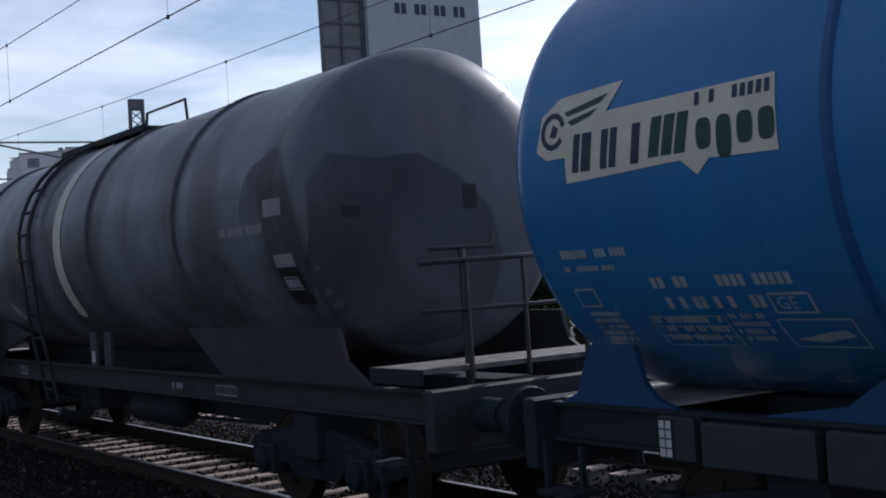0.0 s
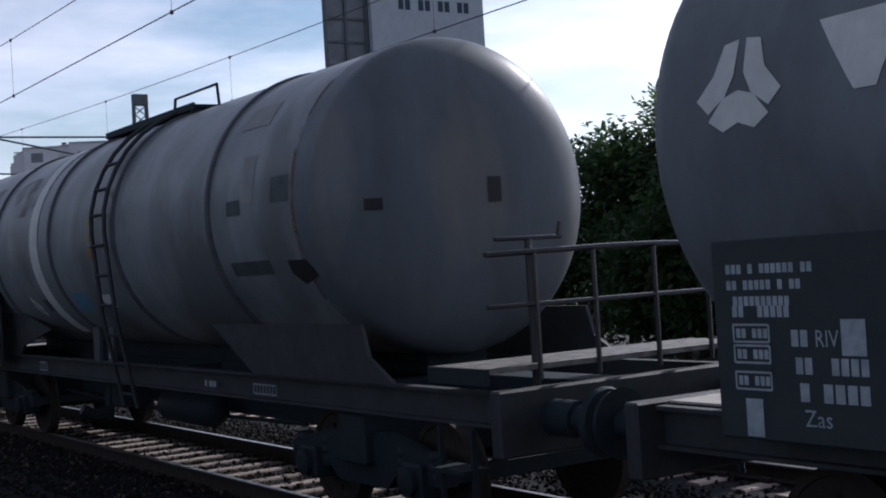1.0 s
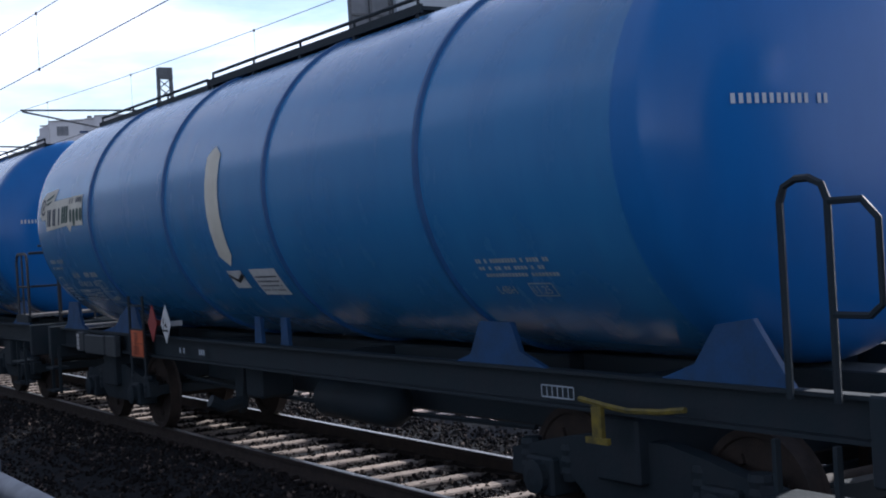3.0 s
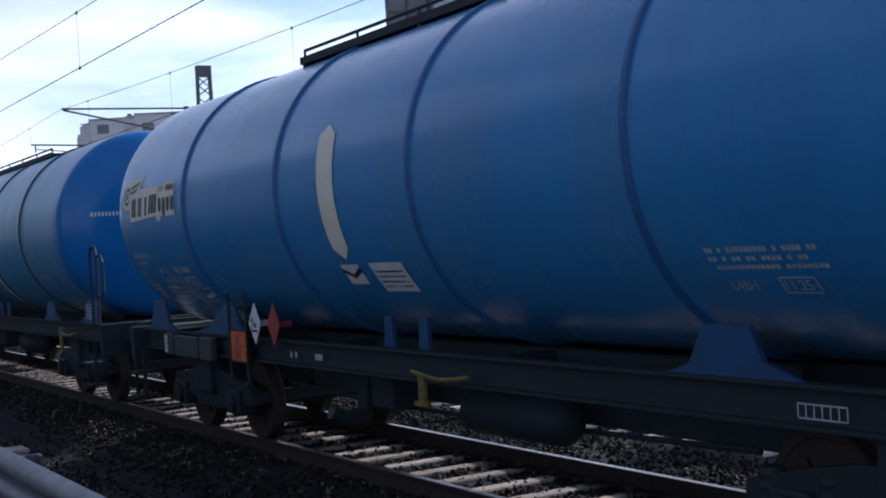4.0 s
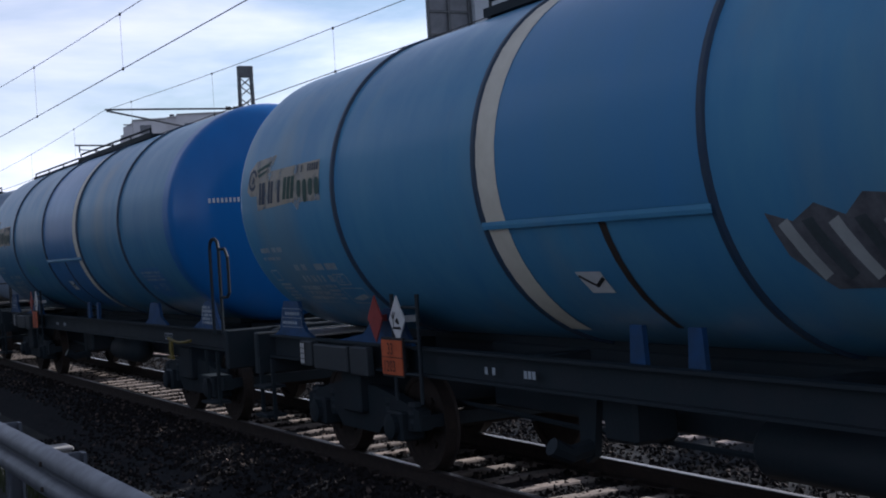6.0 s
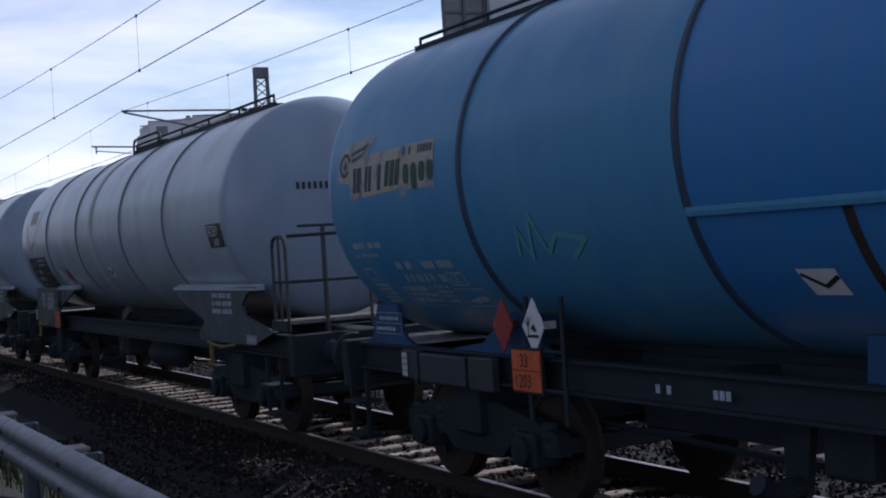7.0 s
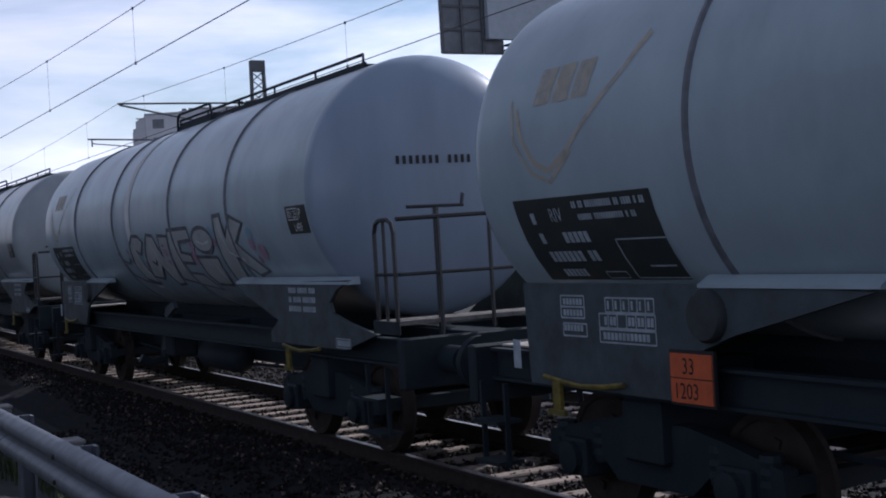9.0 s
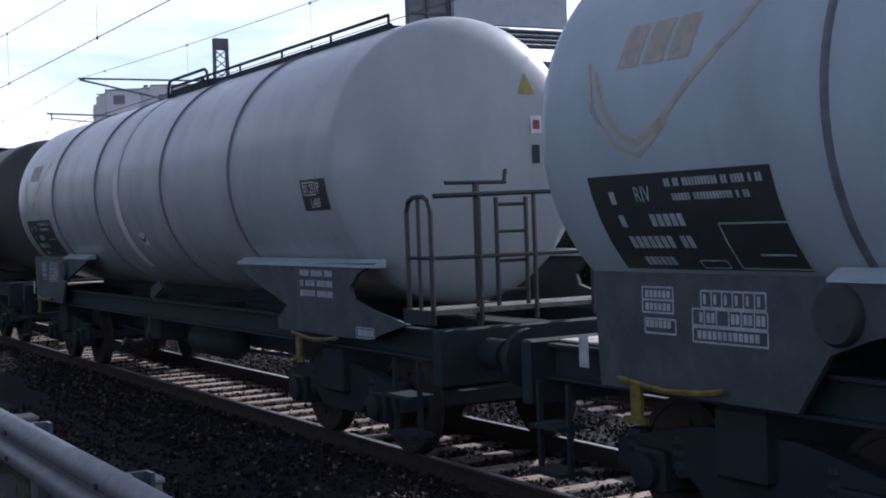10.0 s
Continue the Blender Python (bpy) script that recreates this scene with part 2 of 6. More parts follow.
def build_ground():
    bm = bmesh.new()
    ys = [-3000, -60, -8, -2, 0.6] + [0.6 + 0.35 * k for k in range(1, 40)] + [15.5, 18, 24, 40, 120, 3000]
    xs = [-3000, -600, -250] + [-120 + 0.7 * k for k in range(0, 185)] + [60, 250, 3000]
    grid = [[bm.verts.new((x, y, ground_z(y) + ((0.025 if 4.6 < y < 12.6 else 0.05) * noise.noise((x * 0.8, y * 0.8, 3)) if -121 < x < 15 and 0.5 < y < 15 else 0))) for y in ys] for x in xs]
    for i in range(len(xs) - 1):
        for j in range(len(ys) - 1):
            f_ = bm.faces.new((grid[i][j], grid[i + 1][j], grid[i + 1][j + 1], grid[i][j + 1]))
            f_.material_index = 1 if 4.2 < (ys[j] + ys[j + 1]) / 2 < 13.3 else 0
    return tagged(part("ground", bm, [SOIL, BALLAST], smooth=60), "dark weedy soil and shade-toned ballast bed beside the railway", "ground", kind="structure")


build_ground()


def build_rail(y, track):
    """A flat-bottomed rail with a worn bright head."""
    prof = [(-0.075, -0.172), (0.075, -0.172), (0.075, -0.160), (0.012, -0.140), (0.010, -0.045), (0.036, -0.033), (0.036, -0.006), (0.028, 0.0), (-0.028, 0.0), (-0.036, -0.006), (-0.036, -0.033), (-0.010, -0.045), (-0.012, -0.140), (-0.075, -0.160)]
    bm = bmesh.new()
    prism(bm, [(y + a_, b_) for a_, b_ in prof], "x", -420, 60)
    for f_ in bm.faces:
        f_.material_index = 1 if f_.calc_center_median().z > -0.008 else 0
    return part("rail", bm, [RUST, STEEL], track)


def build_track(y, x0, x1, label, mat=CONCRETE):
    track = tagged(new("track"), label, "track", "tracks", "structure")
    for s in (-1, 1):
        build_rail(y + s * GAUGE / 2, track)
    bm = bmesh.new()
    prism(bm, [(-0.13, -0.42), (0.13, -0.42), (0.10, -0.19), (0.085, -0.172), (-0.085, -0.172), (-0.10, -0.19)], "y", -1.3, 1.3)
    bm.transform(Matrix.Translation((0, 0, 0)))
    first = part("sleeper", bm, mat, track)
    clip = bmesh.new()
    n_ = round((x1 - x0) / 0.6)
    for k in range(n_):
        x = -14.63 + 0.6 * round((x0 + 14.63) / 0.6) + 0.6 * k
        ob = first if k == 0 else new("sleeper", first.data)
        ob.parent = track
        ob.matrix_basis = pose(x + random.uniform(-0.015, 0.015), y + random.uniform(-0.02, 0.02), random.uniform(-0.006, 0.004), 0, 0, random.uniform(-0.5, 0.5))
        if x > -40:
            for q in (-GAUGE / 2, GAUGE / 2):
                for e in (-0.11, 0.11):
                    box(clip, x - 0.05, x + 0.05, y + q + e - 0.035, y + q + e + 0.035, -0.175, -0.125)
    tagged(part("fastenings", clip, RUST, track), kind="stuff")
    return track


build_track(TRACK_Y, -70, 0, "railway track on shade-toned sleepers sunk in ballast, worn rails", NEAR_CONCRETE)
build_track(FAR_Y, -60, 0, "second railway track on concrete sleepers, empty")


# ---- tank wagons ----
R, ZC, CY = 1.50, 2.735, 0.0     # the barrel of the wagon being built: radius, height of its axis, its offset to the near side


def barrel(r, z, y=0.0):
    """Sets the barrel's size for the wagon that follows."""
    global R, ZC, CY
    R, ZC, CY = r, z, y


ORANGE = material("orange_plate", (0.50, 0.105, 0.035), (0.36, 0.075, 0.03), 0.5, scale=8, vary=0.05)
INK = material("black_ink", (0.015, 0.015, 0.017), (0.02, 0.02, 0.022), 0.6, scale=10)
WORN_WHITE = material("worn_white_print", (0.36, 0.41, 0.45), (0.18, 0.21, 0.235), 0.6, scale=9, lo=0.3, hi=0.75)
DECAL_WHITE = material("white_decal", (0.56, 0.57, 0.57), (0.42, 0.43, 0.43), 0.55, scale=7, lo=0.3, hi=0.8)
CREAM = material("cream_stripe", (0.58, 0.56, 0.48), (0.46, 0.44, 0.37), 0.55, scale=4, lo=0.3, hi=0.8)
RED = material("red_placard", (0.25, 0.036, 0.034), (0.19, 0.032, 0.03), 0.5, scale=8)
LEVER = material("grimy_yellow_paint", (0.17, 0.13, 0.02), (0.07, 0.06, 0.02), 0.6, scale=10)
DULL_BLUE = material("faded_blue_label", (0.07, 0.20, 0.32), (0.10, 0.19, 0.26), 0.6, scale=5)
YELLOW = material("yellow_paint", (0.27, 0.22, 0.05), (0.20, 0.16, 0.05), 0.55, scale=10)
LOGO_DARK = material("dark_logo_print", (0.02, 0.035, 0.06), (0.03, 0.045, 0.07), 0.55, scale=9)
LOGO_GREEN = material("green_logo_print", (0.02, 0.062, 0.048), (0.025, 0.055, 0.048), 0.55, scale=9)
LOGO_GOLD = material("faded_gold_print", (0.42, 0.36, 0.26), (0.34, 0.34, 0.32), 0.6, scale=6, lo=0.3, hi=0.8)
YELLOWED = material("yellowed_stripe", (0.36, 0.37, 0.34), (0.30, 0.325, 0.33), 0.6, scale=4, lo=0.3, hi=0.8)
PANEL = material("dark_green_panel", (0.025, 0.03, 0.03), (0.035, 0.04, 0.038), 0.5, scale=6)
DARKPANEL = material("dark_grey_panel", (0.022, 0.029, 0.035), (0.031, 0.037, 0.042), 0.6, scale=5)
BLUEFRAME = material("dusty_blue_steel", (0.010, 0.054, 0.150), (0.014, 0.042, 0.095), 0.6, scale=5, bump=0.1)
SILVERFRAME = material("dusty_grey_steel", (0.055, 0.071, 0.080), (0.036, 0.045, 0.050), 0.6, scale=4, bump=0.1)
GREYFRAME = material("dull_grey_steel", (0.033, 0.038, 0.042), (0.023, 0.025, 0.027), 0.65, scale=4, bump=0.1)
ORANGE_BAR = material("orange_handrail", (0.26, 0.12, 0.035), (0.16, 0.08, 0.03), 0.55, scale=10)
SOOT = material("soot_stain", (0.052, 0.055, 0.064), (0.075, 0.078, 0.085), 0.6, scale=1.6, lo=0.3, hi=0.7, spec=0.08)
GRIME = material("grime_film", (0.10, 0.10, 0.104), (0.13, 0.13, 0.132), 0.55, scale=2.0, spec=0.08)


def patchy(m, scale, lo, hi):
    """Lets the paint below show through a stain, in uneven patches."""
    n, l = m.node_tree.nodes, m.node_tree.links
    co, noi, mr = n.new("ShaderNodeTexCoord"), n.new("ShaderNodeTexNoise"), n.new("ShaderNodeMapRange")
    tr, mx = n.new("ShaderNodeBsdfTransparent"), n.new("ShaderNodeMixShader")
    noi.inputs["Scale"].default_value, noi.inputs["Detail"].default_value = scale, 7
    mr.inputs[1].default_value, mr.inputs[2].default_value, mr.inputs[4].default_value = lo, hi, 0.78
    l.new(co.outputs["Object"], noi.inputs["Vector"])
    l.new(noi.outputs["Fac"], mr.inputs[0])
    l.new(mr.outputs[0], mx.inputs[0])
    l.new(tr.outputs[0], mx.inputs[1])
    l.new(n["Principled BSDF"].outputs[0], mx.inputs[2])
    l.new(mx.outputs[0], n["Material Output"].inputs["Surface"])


patchy(LOGO_GOLD, 5.0, 0.20, 0.55)
patchy(SOOT, 0.9, 0.28, 0.74)
patchy(GRIME, 2.2, 0.42, 0.72)
RUST_RUN = material("rust_run", (0.16, 0.10, 0.07), (0.10, 0.085, 0.075), 0.7, scale=5, stretch=(1, 1, 0.3))
patchy(RUST_RUN, 3.0, 0.42, 0.62)
PALE_PATCH = material("pale_worn_patch", (0.25, 0.255, 0.26), (0.19, 0.193, 0.197), 0.5, scale=2.5, spec=0.08)
GRAF_DARK = material("dark_spray", (0.055, 0.058, 0.068), (0.12, 0.125, 0.14), 0.7, scale=6)
GRAF_FILL = material("chrome_spray", (0.34, 0.36, 0.36), (0.26, 0.28, 0.28), 0.5, scale=4)
GRAF_PINK = material("pink_spray", (0.27, 0.13, 0.20), (0.28, 0.24, 0.29), 0.7, scale=12)
SCRIBBLE = material("teal_marker", (0.07, 0.27, 0.27), (0.09, 0.24, 0.27), 0.7, scale=5)
GRAF_TEAL = material("teal_spray", (0.15, 0.29, 0.36), (0.20, 0.29, 0.34), 0.7, scale=12)


def on_tank(bm, lift):
    """Bends a flat drawing (x along the wagon, y the arc upwards from mid height) round the near side of the tank."""
    s = -1.6
    while s < 1.6:
        bmesh.ops.bisect_plane(bm, geom=bm.verts[:] + bm.edges[:] + bm.faces[:], plane_co=(0, s, 0), plane_no=(0, 1, 0))
        s += 0.16
    for v in bm.verts:
        t_ = v.co.y / R
        v.co = Vector((v.co.x, CY - (R + lift) * math.cos(t_), ZC + (R + lift) * math.sin(t_)))


def poly(bm, pts):
    bm.faces.new([bm.verts.new((a_, b_, 0)) for a_, b_ in pts])


def rect(bm, x0, x1, s0, s1, lean=0.0):
    poly(bm, [(x0 + lean * s0, s0), (x1 + lean * s0, s0), (x1 + lean * s1, s1), (x0 + lean * s1, s1)])


def stroke(bm, pts, w):
    """A painted line of width w through flat points."""
    pts = [Vector((*p, 0)) for p in pts]
    for i in range(len(pts) - 1):
        d = (pts[i + 1] - pts[i]).normalized()
        q = Vector((-d.y, d.x, 0)) * w / 2
        a_, b_ = pts[i] - d * w * 0.3, pts[i + 1] + d * w * 0.3
        bm.faces.new([bm.verts.new(p) for p in (a_ - q, b_ - q, b_ + q, a_ + q)])


def ribbon(bm, pts, w, close=True):
    """One painted line of width w, joined at its corners."""
    p = [Vector((*q, 0)) for q in pts]
    n_ = len(p)
    pairs = []
    for i in range(n_):
        a_, b_ = p[i - 1] if close or i else p[i], p[(i + 1) % n_] if close or i < n_ - 1 else p[i]
        d0, d1 = (p[i] - a_).normalized(), (b_ - p[i]).normalized()
        d = (d0 + d1).normalized() if (d0 + d1).length > 0.2 else d1
        q = Vector((-d.y, d.x, 0)) * w / 2 * min(1.5, 1 / max(0.4, d.dot(d1)))
        pairs.append((bm.verts.new(p[i] - q), bm.verts.new(p[i] + q)))
    for i in range(n_ if close else n_ - 1):
        (a_, b_), (c_, d_) = pairs[i], pairs[(i + 1) % n_]
        bm.faces.new((a_, c_, d_, b_))


def bars_text(bm, x, s, h, n, seed, w=None, fill=0.78):
    """A row of plain bars in place of a line of writing."""
    rnd = random.Random(seed)
    w = w or h * 0.55
    for k in range(n):
        if rnd.random() < 0.16:
            continue
        rect(bm, x + k * w, x + k * w + w * fill, s, s + h)


def table(bm, x, s, w, h, cols, rows, t_=0.015):
    for i in range(cols + 1):
        rect(bm, x + w * i / cols - t_ / 2, x + w * i / cols + t_ / 2, s, s + h)
    for j in range(rows + 1):
        rect(bm, x, x + w, s + h * j / rows - t_ / 2, s + h * j / rows + t_ / 2)


def letters(bm, text, x, s, h, squeeze=1.0):
    """Flat letters of the built-in font, their lower left corner at (x, s)."""
    cu = bpy.data.curves.new("letters", "FONT")
    cu.body, cu.size, cu.resolution_u = text, 1.0, 2
    ob = bpy.data.objects.new("letters", cu)
    me = bpy.data.meshes.new_from_object(ob)
    tmp = bmesh.new()
    tmp.from_mesh(me)
    xs_, ys_ = [v.co.x for v in tmp.verts], [v.co.y for v in tmp.verts]
    k = h / (max(ys_) - min(ys_))
    made = {v: bm.verts.new(((v.co.x - min(xs_)) * k * squeeze + x, (v.co.y - min(ys_)) * k + s, 0)) for v in tmp.verts}
    for f_ in tmp.faces:
        bm.faces.new([made[v] for v in f_.verts])
    tmp.free()
    bpy.data.objects.remove(ob), bpy.data.curves.remove(cu), bpy.data.meshes.remove(me)
    return (max(xs_) - min(xs_)) * k * squeeze


def upright(bm, y):
    """Stands a flat drawing up as a plane that faces the near side."""
    for v in bm.verts:
        v.co = Vector((v.co.x, y, v.co.y))


def decal(name, parent, mat, draw, lift=0.006, label=""):
    bm = bmesh.new()
    draw(bm)
    on_tank(bm, lift)
    ob = part(name, bm, mat, parent, label, 40)
    return tagged(ob, kind="stuff") if name.endswith(("writing", "print", "letters", "lines", "signs", "sign", "blocks", "number", "numbers")) else ob


def dish(k, n=24):
    """A dished end from its middle (k=0) to the barrel (k=n): how far out, and the radius."""
    a_ = math.pi / 2 * k / n
    return math.cos(a_) ** 0.9, (math.sin(a_) ** 0.60 if k else 0.0) * R


def build_tank(wagon, paint, end_paint, back=6.35, front=6.35, dome=0.48, seam=0.45):
    """The barrel with dished ends; the front end may carry its own paint."""
    bm = bmesh.new()
    prof = [(-back - dome * dish(k)[0], dish(k)[1]) for k in range(25)]
    prof += [(-back + 0.6, R), (-2.5, R), (0, R), (2.5, R), (front - seam, R)]
    prof += [(front + dome * dish(k)[0], dish(k)[1]) for k in range(24, -1, -1)]
    lathe(bm, prof, "x", 80, (0, CY, ZC))
    for f_ in bm.faces:
        f_.material_index = 1 if f_.calc_center_median().x > front - seam else 0
    return part("tank", bm, [paint, end_paint], wagon, smooth=40)


def on_dish(name, wagon, mat, draw, front, dome=0.48, lift=0.008, label=""):
    """A flat drawing (x to the far side, y up) laid on the front end of the tank."""
    bm = bmesh.new()
    draw(bm)
    for s_ in [0.1 * k for k in range(-14, 15)]:
        bmesh.ops.bisect_plane(bm, geom=bm.verts[:] + bm.edges[:] + bm.faces[:], plane_co=(s_, 0, 0), plane_no=(1, 0, 0))
        bmesh.ops.bisect_plane(bm, geom=bm.verts[:] + bm.edges[:] + bm.faces[:], plane_co=(0, ZC + s_, 0), plane_no=(0, 1, 0))
    for v in bm.verts:
        rho = min(math.hypot(v.co.x - CY, v.co.y - ZC), R * 0.999)
        a_ = math.asin((rho / R) ** (1 / 0.60))
        v.co = Vector((front + dome * math.cos(a_) ** 0.9 + lift, v.co.x, v.co.y))
    ob = part(name, bm, mat, wagon, label)
    return tagged(ob, kind="stuff") if name.endswith(("number", "signs", "fittings")) else ob


def build_ring(wagon, x, paint, w=0.040, h=0.026):
    bm = bmesh.new()
    lathe(bm, [(x - w / 2 - 0.02, R - 0.01), (x - w / 2, R + h), (x + w / 2, R + h), (x + w / 2 + 0.02, R - 0.01)], "x", 72, (0, CY, ZC))
    return part("ring", bm, paint, wagon, smooth=50)


def build_bogie(wagon, x):
    """A two-axle bogie: side frames with axle boxes and springs, bolster, brake beams, two wheelsets."""
    bm = bmesh.new()
    box(bm, x - 0.22, x + 0.22, -1.15, 1.15, 0.52, 0.96, 0.02)
    bogie = part("bogie", bm, FRAME, wagon)
    for s in (-1, 1):
        y = s * 1.0
        bm = bmesh.new()
        prism(bm, [(x - 1.32, 0.44), (x - 1.30, 0.62), (x - 0.75, 0.74), (x - 0.4, 0.80), (x + 0.4, 0.80), (x + 0.75, 0.74), (x + 1.30, 0.62), (x + 1.32, 0.44), (x + 1.10, 0.42),
                   (x + 0.62, 0.50), (x + 0.42, 0.34), (x - 0.42, 0.34), (x - 0.62, 0.50), (x - 1.10, 0.42)], "y", y - 0.06, y + 0.06)
        part("side_frame", bm, FRAME, bogie)
        bm = bmesh.new()
        box(bm, x + s * 1.26 - 0.06, x + s * 1.26 + 0.06, -1.05, 1.05, 0.46, 0.58)
        part("end_beam", bm, FRAME, bogie)
        bm = bmesh.new()
        box(bm, x + s * 0.36 - 0.03, x + s * 0.36 + 0.03, -1.0, 1.0, 0.36, 0.46)
        part("brake_beam", bm, FRAME, bogie)
        for q in (-1, 1):
            bm = bmesh.new()
            prism(bm, [(x + q * 0.40, 0.30), (x + q * 0.47, 0.34), (x + q * 0.45, 0.60), (x + q * 0.40, 0.60)], "y", s * 0.75 - 0.06, s * 0.75 + 0.06)
            part("brake_shoe", bm, RUST, bogie)
    for ax in (x - 0.9, x + 0.9):
        bm = bmesh.new()
        lathe(bm, [(-0.85, 0.0), (-0.85, 0.20), (-0.80, 0.20), (-0.80, 0.40), (-0.815, 0.41), (-0.815, 0.46), (-0.70, 0.465), (-0.68, 0.49), (-0.675, 0.41), (-0.71, 0.40), (-0.72, 0.2), (-0.68, 0.09),
                   (0.68, 0.09), (0.72, 0.2), (0.71, 0.40), (0.675, 0.41), (0.68, 0.49), (0.70, 0.465), (0.815, 0.46), (0.815, 0.41), (0.80, 0.40), (0.80, 0.20), (0.85, 0.20), (0.85, 0.0)], "y", 32)
        for k in range(4):   # balance marks
            a_ = k * math.pi / 2
            box(bm, 0.28 * math.cos(a_) - 0.03, 0.28 * math.cos(a_) + 0.03, -0.825, -0.79, 0.28 * math.sin(a_) - 0.03, 0.28 * math.sin(a_) + 0.03)
        ws = part("wheelset", bm, RUST, bogie, smooth=40)
        ws.matrix_basis = pose(ax, 0, 0.46)
        for s in (-1, 1):
            bm = bmesh.new()
            box(bm, ax - 0.16, ax + 0.16, s * 1.0 - 0.13, s * 1.0 + 0.13, 0.32, 0.60, 0.02)
            lathe(bm, [(s * 1.13, 0.12), (s * 1.18, 0.12), (s * 1.19, 0.06), (s * 1.19, 0.0)], "y", 14, (ax, 0, 0.46))
            for q in (-0.24, 0.24):
                lathe(bm, [(0.44, 0.075), (0.50, 0.085), (0.54, 0.075), (0.58, 0.085), (0.62, 0.075), (0.66, 0.085), (0.70, 0.075)], "z", 10, (ax + q, s * 1.0, 0))
            part("axle_box", bm, FRAME, bogie)
    return bogie


def build_buffers(wagon, x_end, direction):
    for y in (-0.875, 0.875):
        bm = bmesh.new()
        d = direction
        lathe(bm, [(x_end, 0.0), (x_end, 0.13), (x_end + d * 0.30, 0.13), (x_end + d * 0.30, 0.10), (x_end + d * 0.55, 0.10), (x_end + d * 0.56, 0.24), (x_end + d * 0.61, 0.225), (x_end + d * 0.62, 0.0)], "x", 20, (0, y, 1.05))
        part("buffer", bm, FRAME, wagon, smooth=40)
    bm = bmesh.new()
    box(bm, x_end, x_end + direction * 0.35, -0.05, 0.05, 0.93, 1.06)
    bar(bm, [(x_end + direction * 0.3, 0, 1.0), (x_end + direction * 0.42, 0, 0.82), (x_end + direction * 0.38, 0, 0.62)], 0.03)
    part("coupling", bm, FRAME, wagon)


def build_frame(wagon, paint, back, front, bogies):
    """Solebars, centre sill with added light blocks, cross members and headstocks between x = back and x = front."""
    for s in (-1, 1):
        bm = bmesh.new()
        prism(bm, [(s * 1.10, 0.98), (s * 1.20, 0.98), (s * 1.20, 1.005), (s * 1.13, 1.005), (s * 1.13, 1.215), (s * 1.20, 1.215), (s * 1.20, 1.24), (s * 1.10, 1.24)], "x", back, front)
        part("solebar", bm, paint, wagon)
    for x in (bogies[0], -1.4, 1.8, bogies[1]):
        bm = bmesh.new()
        box(bm, x - 0.1, x + 0.1, -1.1, 1.1, 0.98, 1.2, 0.01)
        part("cross_member", bm, FRAME, wagon)
    bm = bmesh.new()
    box(bm, back, front, -0.2, 0.2, 0.94, 1.22, 0.01)
    # Two blocks added against light leaking between the bogies and under the barrel.
    box(bm, bogies[0] + 1.5, bogies[1] - 1.5, -0.36, 0.36, 0.62, 1.22, 0.02)
    if ZC - R > 1.24:
        box(bm, bogies[0] - 0.4, bogies[1], -0.32, 0.32, 1.22, ZC - R + 0.03)
    part("centre_sill", bm, FRAME, wagon)
    for x, s in ((back, -1), (front, 1)):
        bm = bmesh.new()
        box(bm, x - 0.06, x + 0.06, -1.35, 1.35, 0.80, 1.27, 0.015)
        part("headstock", bm, paint, wagon)
        build_buffers(wagon, x + s * 0.06, s)


def build_brakes(wagon):
    """Air reservoir, distributor, brake rod and the pipes under the frame."""
    bm = bmesh.new()
    lathe(bm, [(-0.75, 0.0), (-0.72, 0.12), (-0.62, 0.2), (0.62, 0.2), (0.72, 0.12), (0.75, 0.0)], "x", 16, (1.9, -0.75, 0.72))
    part("air_reservoir", bm, FRAME, wagon, smooth=40)
    bm = bmesh.new()
    box(bm, -0.35, 0.05, -0.95, -0.55, 0.62, 0.95, 0.03)
    part("distributor_valve", bm, FRAME, wagon)
    bm = bmesh.new()
    bar(bm, [(-3.6, -0.55, 0.66), (-1.2, -0.6, 0.60), (1.2, -0.6, 0.60), (4.4, -0.55, 0.66)], 0.025, 6)
    part("brake_rod", bm, FRAME, wagon)
    bm = bmesh.new()
    prism(bm, [(-0.7, 0.94), (-0.45, 0.94), (-0.52, 0.48), (-0.62, 0.42), (-0.70, 0.48)], "y", -0.92, -0.86)
    part("drain_pipe", bm, FRAME, wagon)
    bm = bmesh.new()
    bar(bm, [(-0.58, -0.89, 0.55), (-0.55, -1.12, 0.52), (-0.55, -1.28, 0.60)], 0.07, 8)
    part("outlet_valve", bm, FRAME, wagon)


def build_lever(wagon, x0, x1):
    """The yellow brake-setting bar that hangs from the solebar."""
    bm = bmesh.new()
    bar(bm, [(x0, -1.34, 1.09), (x0 + 0.3, -1.36, 1.065), ((x0 + x1) / 2, -1.36, 1.05), (x1 - 0.2, -1.36, 1.065), (x1, -1.34, 1.09)], 0.02, 6)
    box(bm, x0 + 0.16, x0 + 0.26, -1.38, -1.35, 0.86, 1.06)
    box(bm, x0 + 0.10, x0 + 0.32, -1.39, -1.36, 0.82, 0.86)
    part("brake_lever", bm, LEVER, wagon, "grimy yellow brake lever")


def build_step(wagon, x, w=0.42):
    """A hanging step with two treads."""
    bm = bmesh.new()
    for q in (x - w / 2, x + w / 2):
        box(bm, q - 0.015, q + 0.015, -1.40, -1.36, 0.34, 1.0)
    for z in (0.36, 0.68):
        box(bm, x - w / 2, x + w / 2, -1.48, -1.24, z, z + 0.03)
    part("step", bm, FRAME, wagon)


